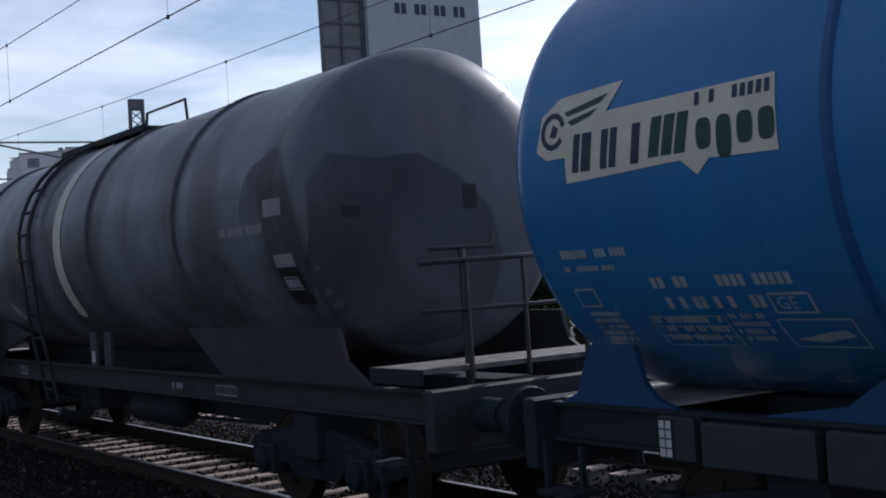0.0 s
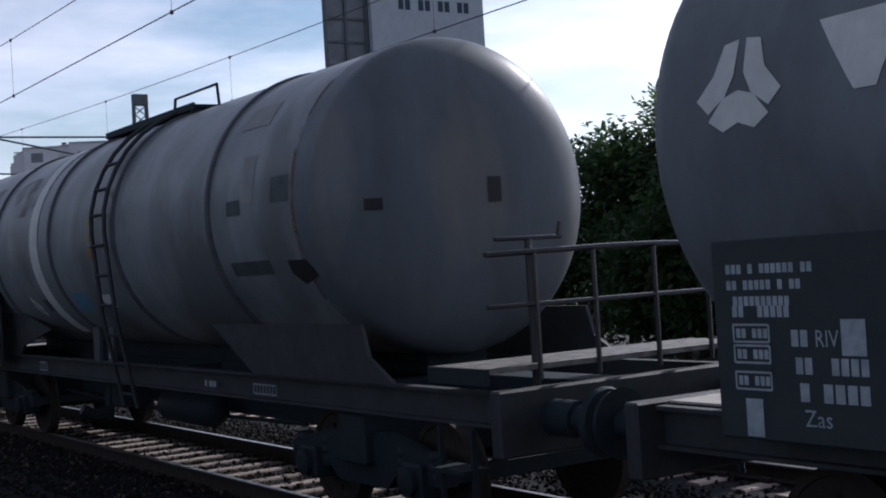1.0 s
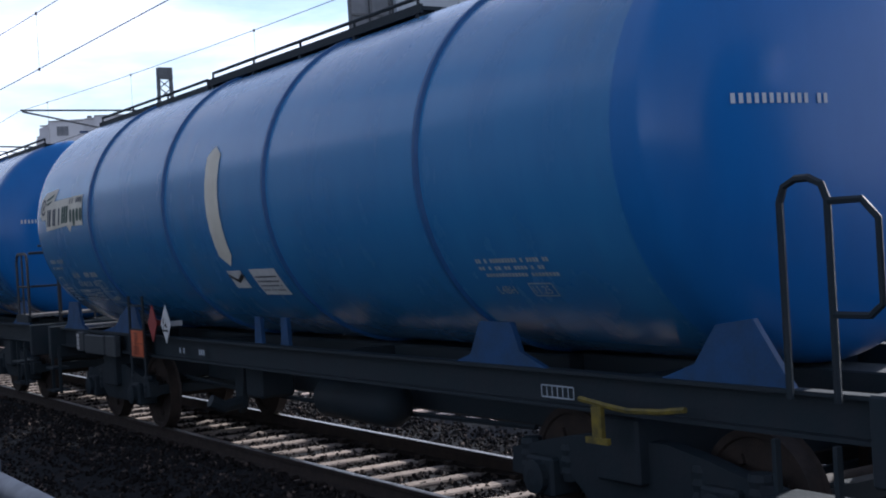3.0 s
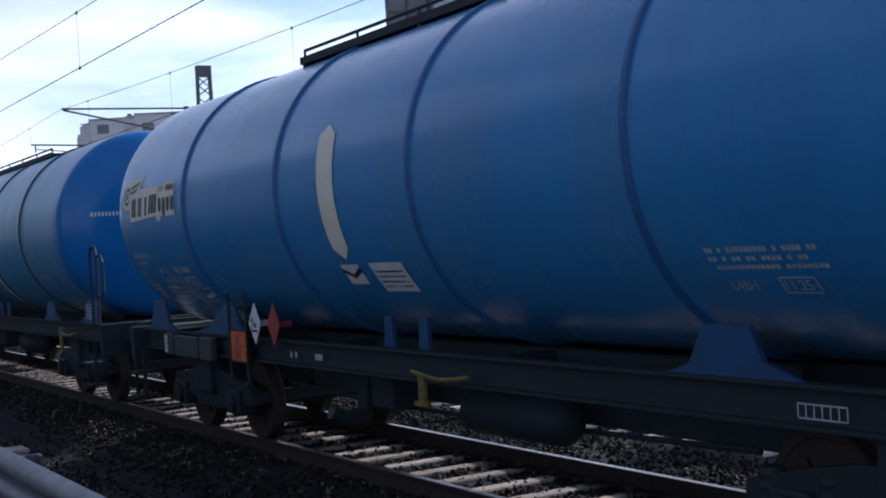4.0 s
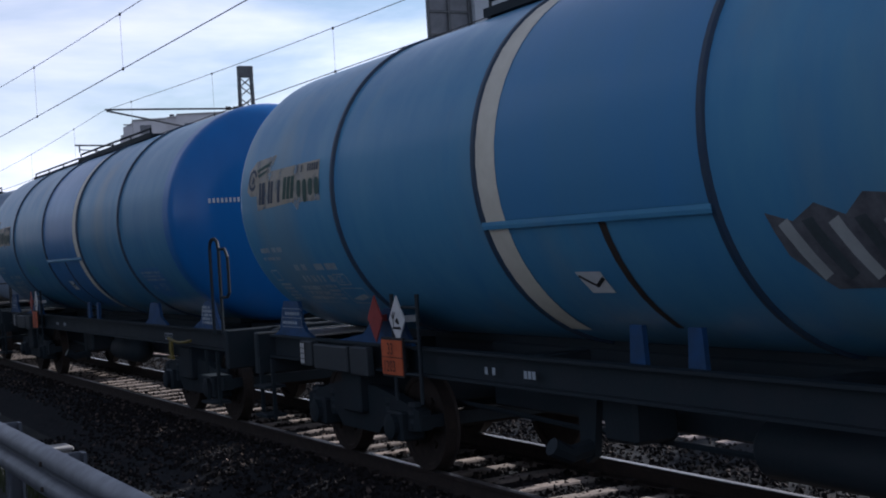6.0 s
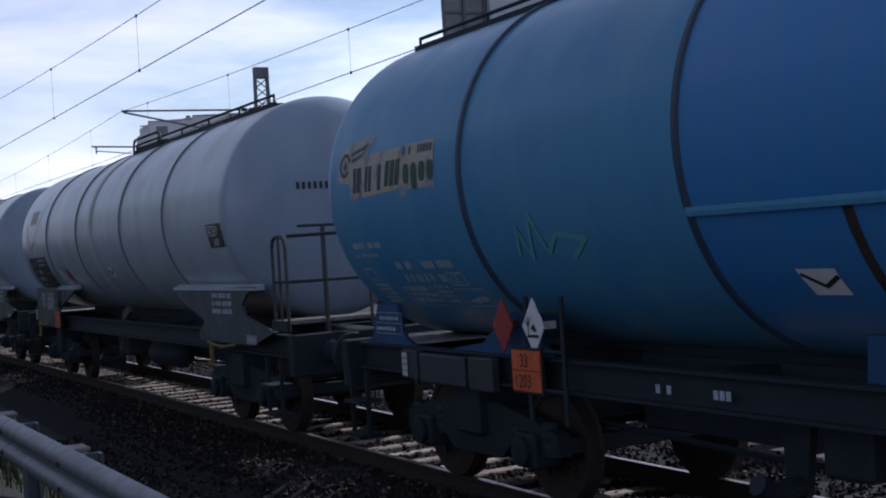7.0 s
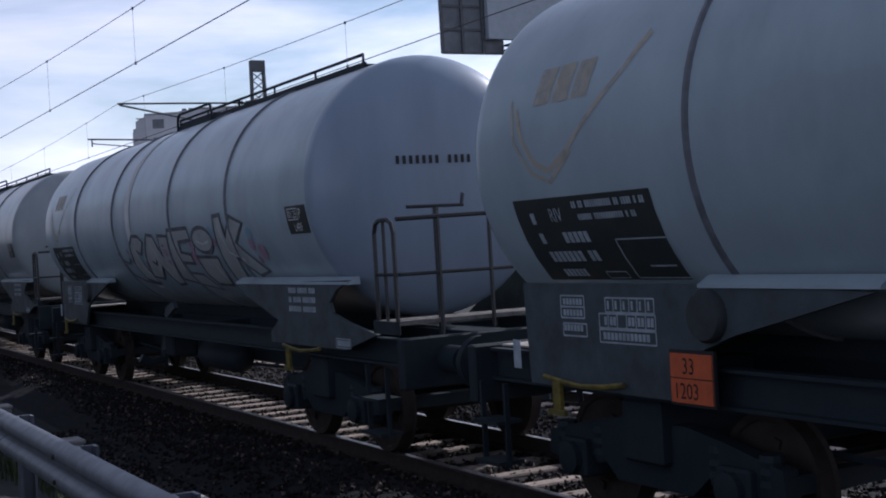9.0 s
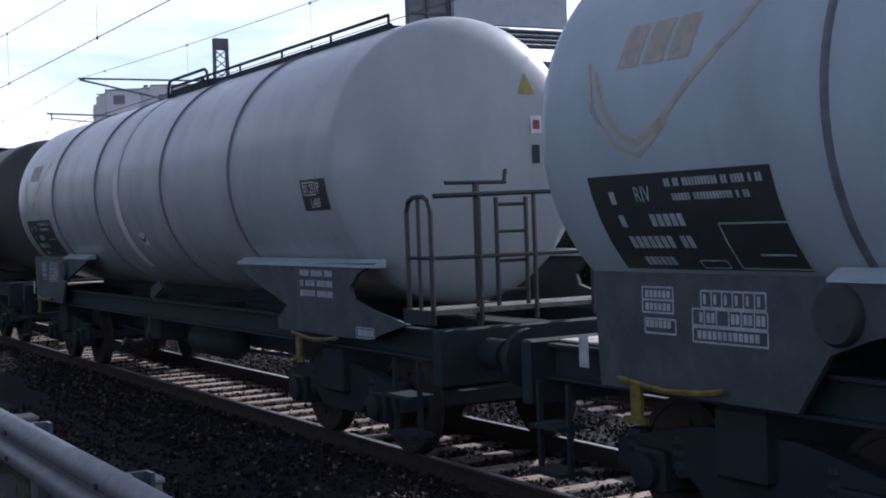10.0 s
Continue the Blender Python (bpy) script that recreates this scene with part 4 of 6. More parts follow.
ARMS = ([(-5.74, 0.30), (-5.86, 0.28), (-5.92, 0.08), (-6.06, -0.08), (-5.96, -0.18), (-5.82, -0.08), (-5.75, 0.06)],
        [(-5.68, 0.30), (-5.56, 0.28), (-5.50, 0.08), (-5.36, -0.08), (-5.46, -0.18), (-5.60, -0.08), (-5.67, 0.06)],
        [(-5.71, -0.05), (-5.58, -0.09), (-5.46, -0.23), (-5.58, -0.31), (-5.71, -0.26), (-5.84, -0.31), (-5.96, -0.23), (-5.84, -0.09)])
BLOCKS = ([(-5.2, 0.30), (-4.66, 0.31), (-4.83, -0.18), (-4.96, -0.18)],
          [(-4.58, 0.31), (-4.30, 0.31), (-4.37, -0.18), (-4.50, -0.18)],
          [(-4.14, 0.30), (-3.88, 0.30), (-3.85, -0.17), (-4.16, -0.19), (-4.24, -0.10), (-4.24, 0.20)])


def raised(pts, up, k=1.0, kx=1.0):
    """The shape moved up, and drawn k times as large about the emblem's middle."""
    return [(-5.71 + (x + 5.71) * kx, (s - 0.005) * k + up) for x, s in pts]


def wagon_grey(front_style, paint=GREY, front=6.58):
    barrel(1.412, 2.788, -0.10)
    wagon = thing("tank_wagon", "dirty grey tank wagon with a white emblem, running past", "tank wagon", "tank wagons of the train")
    build_tank(wagon, paint, DIM_GREY_END, 6.10 if front_style else 6.24, front, 0.42, 0.3)
    for x in (-3.5, -0.78, 1.72, 4.47):
        build_ring(wagon, x, DARK_SEAM, 0.06, 0.03)
    build_common(wagon, -6.9, 8.85, (-4.9, 6.4), GREYFRAME)
    build_walkway(wagon, -1.2 if front_style else -2.2, 1.9 if front_style else 1.2, 0.05, 0.0)
    bm = bmesh.new()
    bar(bm, [(1.3, -0.52, 4.20), (1.35, -0.52, 4.38), (2.6, -0.52, 4.38), (2.65, -0.52, 4.06)], 0.02, 6)
    part("walkway_rail", bm, FRAME, wagon)
    build_manhole(wagon, 0.2, GREY)
    bm = bmesh.new()
    box(bm, -6.06, -3.80, -1.43, -1.39, 1.14, 2.2, 0.01)
    panel = part("data_panel", bm, DARKPANEL, wagon, "dark grey data panel")
    flat("panel_writing", panel, WORN_WHITE, -1.434, side_panel_writing)
    build_placard(wagon, -4.62, 1.70, RED, -1.45, 0.26, False, "red flame placard")
    bm = bmesh.new()
    lathe(bm, [(-1.44, 0.0), (-1.44, 0.16), (-1.40, 0.17)], "y", 24, (-4.2, 0, 1.45))
    part("round_cover", bm, GREYFRAME, wagon)
    build_plate(wagon, -4.02, -1.46, 1.20)
    saddle(wagon, [(-6.2, 1.22), (-6.2, 1.9), (-3.7, 1.9), (-2.1, 1.62), (-3.5, 1.38), (-3.7, 1.22)], GREYFRAME, 1.15)
    e = front - 6.58
    saddle(wagon, [(3.7 + e * 0.5, 1.72), (4.65 + e * 0.4, 1.24), (7.3 + e, 1.24), (6.9 + e, 1.45), (6.8 + e, 1.72)], GREYFRAME, 1.2)
    for x in (-0.23, 0.31) if front_style else (0.60, 1.14):
        saddle(wagon, [(x - 0.13, 1.22), (x - 0.13, 1.66), (x + 0.13, 1.66), (x + 0.09, 1.22)], SILVERFRAME, 1.12)
    flat("label_plate", wagon, DECAL_WHITE, -1.146, lambda b: rect(b, 0.25 if front_style else 0.54, 0.37 if front_style else 0.66, 1.28, 1.42))
    # side ladder curving over the tank
    lad = (1.15, 1.6) if front_style else (-0.95, -0.5)
    for x in lad:
        bm = bmesh.new()
        bar(bm, [(x, -1.30, 0.75), (x, -1.50, 1.8), (x, -1.58, ZC)] + [(x, CY - (R + 0.08) * math.cos(radians(a)), ZC + (R + 0.08) * math.sin(radians(a))) for a in range(10, 80, 10)], 0.028, 6)
        part("ladder_rail", bm, GREYFRAME, wagon)
    for k, z in enumerate((0.9, 1.25, 1.6, 1.95, 2.3, 2.65, 3.0, 3.3, 3.6)):
        y = (-1.30 - 0.19 * (z - 0.75) if z < 1.8 else -1.5 - 0.106 * (z - 1.8)) if z < ZC else CY - math.sqrt((R + 0.08) ** 2 - (z - ZC) ** 2)
        bm = bmesh.new()
        bar(bm, [(lad[0], y, z), (lad[1], y, z)], 0.02, 6)
        part("rung", bm, FRAME, wagon)
    build_lever(wagon, -4.9, -4.2)
    build_step(wagon, 8.4)
    up, tall = (0.005, 0.95) if front_style else (0.235, 0.80)
    for shape in ARMS:
        decal("emblem_arm", wagon, DECAL_WHITE, lambda b: poly(b, raised(shape, up, tall, 0.92 if front_style else 0.85)), 0.006, "white arm of the emblem")
    for shape in BLOCKS:
        decal("lettering_shape", wagon, DECAL_WHITE, lambda b: poly(b, raised(shape, up, tall)), 0.006, "white painted shape")
    decal("stripe", wagon, DECAL_WHITE if front_style else CREAM, lambda b: rect(b, -1.69, -1.33, -1.45, 2.0) if front_style else poly(b, [(0.36, -0.93), (0.42, -1.0), (0.60, -1.0), (0.66, -0.93), (0.70, 2.0), (0.38, 2.0)]), 0.008, "white upright stripe")
    sg = 0.70 if front_style else -1.40
    for q in (0.13, -0.06):
        decal("warning_sign", wagon, YELLOW, lambda b: poly(b, [(sg + 0.02, q), (sg + 0.17, q), (sg + 0.095, q + 0.14)]), 0.008, "yellow warning triangle")
    decal("warning_sign", wagon, ORANGE_BAR, lambda b: rect(b, sg + 0.03, sg + 0.16, -0.28, -0.13), 0.008, "orange warning square")
    if front_style:
        decal("flow_plate", wagon, DECAL_WHITE, lambda b: poly(b, [(0.5, -0.74), (0.92, -0.74), (0.88, -0.94), (0.60, -0.90)]), 0.008)
        decal("blue_label", wagon, DULL_BLUE, lambda b: rect(b, -0.54, 0.05, -0.98, -0.70), 0.008, "faded blue label")
    decal("dull_patch", wagon, SILVERFRAME, lambda b: rect(b, -1.95, -1.60, -0.98, -0.78), 0.006, "dull dark patch")
    decal("rear_placard", wagon, DECAL_WHITE, lambda b: poly(b, [(-2.46, -0.70), (-2.20, -0.89), (-2.24, -1.09), (-2.50, -0.92)]), 0.008)
    decal("placard_mark", wagon, INK, lambda b: ribbon(b, [(-2.42, -0.82), (-2.36, -0.92), (-2.26, -0.98)], 0.03, False), 0.011)
    if front_style:
        decal("inspection_label", wagon, INK, lambda b: poly(b, [(5.95, -0.50), (6.3, -0.50), (6.42, -0.66), (6.1, -0.74), (5.95, -0.62)]), 0.006)
        decal("faded_writing", wagon, SILVERFRAME, lambda b: [rect(b, 4.75, 5.6, -0.62, -0.48), rect(b, 5.85, 6.2, 0.02, 0.25), rect(b, 4.9, 5.2, -0.04, 0.10)], 0.005)
    else:
        lab = decal("inspection_label", wagon, INK, lambda b: rect(b, 6.62, 7.0, -0.90, -0.53), 0.008, "black inspection label")
        decal("label_writing", lab, WORN_WHITE, lambda b: [table(b, 6.67, -0.74, 0.28, 0.12, 1, 1, 0.010), bars_text(b, 6.69, -0.72, 0.08, 5, 170, 0.05)], 0.011)
        decal("label_head", lab, PALE_PATCH, lambda b: rect(b, 6.63, 7.0, -0.52, -0.40), 0.008, "pale top of the label")
        decal("pale_square", wagon, PALE_PATCH, lambda b: rect(b, 6.60, 6.95, -0.06, 0.09), 0.007, "pale worn square")
        decal("faded_writing", wagon, PALE_PATCH, lambda b: [bars_text(b, 5.60, -0.19, 0.08, 20, 171, 0.05, 0.9)], 0.007)
    for y0, y1, z0, z1 in ((-1.18, -1.02, 2.66, 2.76), (0.02, 0.16, 2.70, 2.92)):
        on_dish("end_fitting", wagon, INK, lambda b: rect(b, y0, y1, z0, z1), front, 0.42)
    flat("frame_writing", wagon, WORN_WHITE, -1.204, lambda b: [bars_text(b, 3.4, 1.07, 0.06, 5, 90, 0.06), table(b, -2.6, 1.05, 0.34, 0.11, 4, 1, 0.014), table(b, 4.6, 1.05, 0.5, 0.09, 7, 1, 0.01)])
    build_platform(wagon, 8.0, 8.75, FRAME, side=False, top=2.22)
    rng = random.Random(31 if front_style else 32)
    def blotch(x, q, w, h):
        u = [rng.uniform(0, 6.28) for _ in range(3)]
        def k(a):
            return 0.92 + 0.10 * math.sin(2 * a + u[0]) + 0.07 * math.sin(3 * a + u[1]) + 0.05 * math.sin(5 * a + u[2])
        return [(x + w * k(radians(a)) * math.cos(radians(a)), q + h * k(radians(a)) * math.sin(radians(a))) for a in range(0, 360, 8)]
    if front_style:
        decal("rust_run", wagon, RUST_RUN, lambda b: rect(b, front - 0.34, front - 0.28, -0.9, 2.0), 0.005, "brown rust line along the seam")
        for x, q, w, h in ((5.35, 0.28, 0.13, 0.22), (5.15, 0.95, 0.30, 0.14)):
            decal("pale_patch", wagon, PALE_PATCH, lambda b: rect(b, x - w, x + w, q - h, q + h), 0.005, "pale worn patch")
        for x, q, w, h in ((-4.5, 0.80, 0.8, 0.30), (-2.3, 0.75, 0.9, 0.32)):
            pts = blotch(x, q, w, h)
            decal("grime_blotch", wagon, GRIME, lambda b: poly(b, pts), 0.004, "dark grime blotch")
    else:
        for x, q, w, h in ((front - 0.50, -0.40, 0.60, 1.10), (4.9, -0.75, 0.9, 0.5)):
            pts = blotch(x, q, w, h)
            decal("soot_stain", wagon, SOOT if x > 6 else GRIME, lambda b: poly(b, pts), 0.004, "black soot stain")
        edge = [(-1.42, 2.2), (-1.44, 2.95), (-1.25, 3.22), (-0.85, 3.16), (-0.45, 3.20), (-0.05, 3.02), (0.30, 2.70), (0.42, 2.25), (0.30, 1.85), (-0.05, 1.55), (-0.50, 1.50), (-0.90, 1.62), (-1.20, 1.88)]
        on_dish("soot_stain", wagon, SOOT, lambda b: poly(b, edge), front, 0.42, 0.020, "black soot stain")
    return wagon


def faded_badge(wagon, mat):
    """A worn company badge: a wide swoosh, its inner line and three slanted blocks."""
    badge = decal("faded_badge", wagon, mat, lambda b: ribbon(b, [(-5.50, 0.35), (-5.40, 0.12), (-5.22, -0.08), (-5.05, -0.14), (-4.82, -0.02), (-4.5, 0.24), (-4.2, 0.48), (-4.0, 0.72)], 0.045, False), 0.005, "faded gold company badge")
    decal("inner_line", badge, mat, lambda b: ribbon(b, [(-5.58, 0.42), (-5.50, 0.10), (-5.28, -0.14), (-5.05, -0.22), (-4.76, -0.02)], 0.03, False), 0.0055)
    for k in range(3):
        decal("badge_block", badge, mat, lambda b: rect(b, -5.32 + k * 0.24, -5.12 + k * 0.24, 0.34, 0.62, 0.15), 0.005)


def black_panel_writing(bm):
    bars_text(bm, -5.50, -0.52, 0.085, 2, 100, 0.07), letters(bm, "RIV", -5.17, -0.51, 0.10, 0.75)
    bars_text(bm, -5.48, -0.68, 0.085, 2, 102, 0.07), bars_text(bm, -5.10, -0.68, 0.085, 5, 103, 0.065)
    bars_text(bm, -5.40, -0.84, 0.09, 10, 104, 0.062), bars_text(bm, -5.36, -0.98, 0.07, 6, 105, 0.05)
    bars_text(bm, -4.86, -0.42, 0.050, 30, 106, 0.028), bars_text(bm, -4.82, -0.51, 0.045, 25, 107, 0.028)
    table(bm, -4.50, -1.0, 0.56, 0.33, 1, 1, 0.012), rect(bm, -4.28, -4.0, -0.90, -0.885)
    table(bm, -4.84, -1.0, 0.24, 0.06, 1, 1, 0.01)


def skirt_tables(bm):
    table(bm, -5.28, 1.53, 0.30, 0.16, 1, 2, 0.012), table(bm, -5.26, 1.40, 0.30, 0.09, 1, 1, 0.012)
    for k in range(3):
        bars_text(bm, -5.25, 1.625 - 0.08 * k - (0.03 if k == 2 else 0), 0.045, 6, 110 + k, 0.042)
    table(bm, -4.72, 1.58, 0.55, 0.10, 6, 1, 0.012), table(bm, -4.80, 1.47, 0.64, 0.10, 6, 1, 0.012), table(bm, -4.80, 1.37, 0.64, 0.09, 1, 1, 0.012)
    for k in range(6):
        bars_text(bm, -4.70 + 0.092 * k, 1.60, 0.06, 1, 111, 0.03)
        bars_text(bm, -4.78 + 0.106 * k, 1.49, 0.06, 2, 121 + k, 0.04)
    bars_text(bm, -4.76, 1.39, 0.05, 12, 112, 0.045)
    rect(bm, -5.99, -5.88, 1.12, 1.34)


def wagon_silver(platform, placards=True, plate=True, ladder=False, ghost=LOGO_GOLD, stripe=CREAM, sx=0.1, date="01.25"):
    barrel(1.385, 2.73, -0.11)
    wagon = thing("tank_wagon", "light grey tank wagon with dark data panel, running past", "tank wagon", "tank wagons of the train")
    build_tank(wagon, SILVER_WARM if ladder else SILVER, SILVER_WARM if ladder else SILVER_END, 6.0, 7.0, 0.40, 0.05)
    for x in (-3.50, -0.95, 2.09, 4.47):
        build_ring(wagon, x, PALE_SEAM, 0.028, 0.022)
    build_common(wagon, -6.6, 8.65, (-4.6, 6.2), FRAME)
    build_walkway(wagon, -0.4, 6.5 if ladder or platform else 1.6, -0.02, 0.11)
    bm = bmesh.new()
    hoop(bm, -0.35, 1.3, 4.02, 4.29, -0.54)
    part("crow_rail", bm, FRAME, wagon)
    bm = bmesh.new()
    hoop(bm, -0.35, 1.3, 4.02, 4.29, 0.54)
    part("crow_rail", bm, FRAME, wagon)
    bm = bmesh.new()
    box(bm, -0.35, 1.3, -0.5, 0.5, 4.12, 4.16)
    part("valve_deck", bm, FRAME, wagon)
    build_manhole(wagon, -0.2, SILVER)
    # cradle skirts; their top flanges take a paler paint for the sky they catch
    saddle(wagon, [(4.17, 1.76), (4.4, 1.64), (5.49, 1.35), (5.24, 1.22), (5.24, 1.10), (7.3, 1.10), (8.09, 1.28), (7.4, 1.38), (7.03, 1.46), (6.97, 1.57), (7.15, 1.70), (7.5, 1.80)], SILVERFRAME, 1.28)
    saddle(wagon, [(-5.8, 1.78), (-3.8, 1.78), (-2.25, 1.74), (-3.41, 1.46), (-3.7, 1.36), (-3.95, 1.02), (-5.75, 1.02)], SILVERFRAME, 1.28)
    for x0, x1 in ((4.15, 7.5), (-3.7, -2.2)):
        for s in (-1, 1):
            bm = bmesh.new()
            prism(bm, [(s * 1.18, 1.755), (s * 1.315, 1.755), (s * 1.315, 1.775), (s * 1.22, 1.83), (s * 1.18, 1.83)], "x", x0, x1)
            part("cradle_flange", bm, SILVER, wagon, "flange in pale grey, sky sheen in its colour")
    bm = bmesh.new()
    lathe(bm, [(-1.36, 0.0), (-1.36, 0.15), (-1.33, 0.17), (-1.27, 0.17)], "y", 24, (-3.62, 0, 1.58))
    part("round_cover", bm, GREYFRAME, wagon, smooth=40)
    for s in (-1, 1):
        bm = bmesh.new()
        prism(bm, [(-0.15, 1.24), (-0.4, 0.72), (-0.62, 0.68), (-0.5, 0.86), (-0.28, 1.36), (0.1, 1.46), (0.2, 1.36)], "y", s * 0.9 - 0.03, s * 0.9 + 0.03)
        part("outlet_bracket", bm, SILVERFRAME, wagon)
    if plate:
        build_plate(wagon, -3.8, -1.32, 1.02)
    build_lever(wagon, 5.7, 6.75), build_lever(wagon, -5.5, -4.5)
    build_step(wagon, 8.2), build_step(wagon, -6.2, 0.36)
    panel = decal("data_panel", wagon, PANEL, lambda b: rect(b, -5.62, -3.95, -1.02, -0.33), 0.006, "black data panel")
    decal("panel_writing", panel, WORN_WHITE, black_panel_writing, 0.009)
    flat("skirt_writing", wagon, WORN_WHITE, -1.304, skirt_tables)
    flat("front_skirt_writing", wagon, WORN_WHITE, -1.304, lambda b: [bars_text(b, 5.85, 1.66 - 0.10 * k, 0.06, 17, 130 + k, 0.045) for k in range(3)])
    flat("frame_writing", wagon, WORN_WHITE, -1.304, lambda b: [table(b, 7.1, 1.12, 0.36, 0.09, 1, 1, 0.01), bars_text(b, 7.13, 1.135, 0.06, 7, 133, 0.045), ])
    faded_badge(wagon, ghost)
    square = decal("inspection_label", wagon, PANEL, lambda b: rect(b, 6.36, 6.92, -0.44, -0.14), 0.007, "dark inspection label")
    decal("inspection_writing", square, DECAL_WHITE, lambda b: [table(b, 6.42, -0.285, 0.27, 0.115, 1, 1, 0.010), letters(b, date, 6.44, -0.268, 0.08, 0.9), letters(b, "P", 6.73, -0.27, 0.095), letters(b, "L4BF", 6.54, -0.41, 0.085, 0.9)], 0.010)
    if not ladder:
        on_dish("end_number", wagon, INK, lambda b: bars_text(b, -0.66, 2.94, 0.085, 12, 142, 0.075, 0.5), 7.0, 0.40, label="black stencilled number bars")
    decal("stripe", wagon, stripe, lambda b: rect(b, sx - 0.12, sx + 0.12, -1.2, 1.9), 0.007, "pale upright stripe")
    decal("flow_sign", wagon, DECAL_WHITE, lambda b: poly(b, [(0.64, -0.62), (0.88, -0.60), (0.90, -0.80), (0.70, -0.80)]), 0.008)
    decal("flow_mark", wagon, INK, lambda b: stroke(b, [(0.66, -0.68), (0.78, -0.74), (0.88, -0.67)], 0.04), 0.011)
    if placards:
        w_ = decal("placard", wagon, DECAL_WHITE, lambda b: poly(b, [(-3.22, -0.60), (-2.92, -0.68), (-2.76, -0.98), (-3.06, -0.90)]), 0.008, "white environment placard")
        decal("symbol", w_, INK, lambda b: [stroke(b, [(-3.05, -0.70), (-2.98, -0.80), (-2.90, -0.84)], 0.03), stroke(b, [(-3.08, -0.84), (-2.88, -0.88)], 0.025)], 0.011)
        decal("placard", wagon, RED, lambda b: poly(b, [(-2.66, -0.58), (-2.36, -0.64), (-2.28, -0.96), (-2.58, -0.86)]), 0.008, "red flame placard")
    if platform:
        build_platform(wagon, 8.1, 8.58, FRAME)
    else:
        bm = bmesh.new()
        bar(bm, [(7.42, 0.22, 1.82), (7.50, 0.92, 1.50), (7.42, 1.55, 1.74)], 0.03, 6)
        bar(bm, [(7.42, 0.22, 1.76), (7.50, 0.92, 1.44), (7.42, 1.55, 1.68)], 0.03, 6)
        part("end_guard", bm, SILVERFRAME, wagon)
    if ladder:
        bm = bmesh.new()
        for y in (-0.63, -0.33):
            bar(bm, [(8.5, y, 1.40), (8.5, y, 2.34)], 0.02, 6)
        for z in (1.55, 1.80, 2.05, 2.28):
            bar(bm, [(8.5, -0.63, z), (8.5, -0.33, z)], 0.016, 6)
        part("short_ladder", bm, RAILBAR, wagon)
        on_dish("warning_sign", wagon, YELLOW, lambda b: poly(b, [(0.37, 3.35), (0.57, 3.35), (0.47, 3.56)]), 7.0, 0.40, label="yellow warning sign")
        on_dish("small_sign", wagon, DECAL_WHITE, lambda b: rect(b, 0.49, 0.63, 2.97, 3.14), 7.0, 0.40)
        on_dish("sign_mark", wagon, RED, lambda b: rect(b, 0.52, 0.60, 3.01, 3.10), 7.0, 0.40, 0.012)
        on_dish("dark_sign", wagon, INK, lambda b: rect(b, 0.50, 0.59, 2.68, 2.86), 7.0, 0.40)
    return wagon


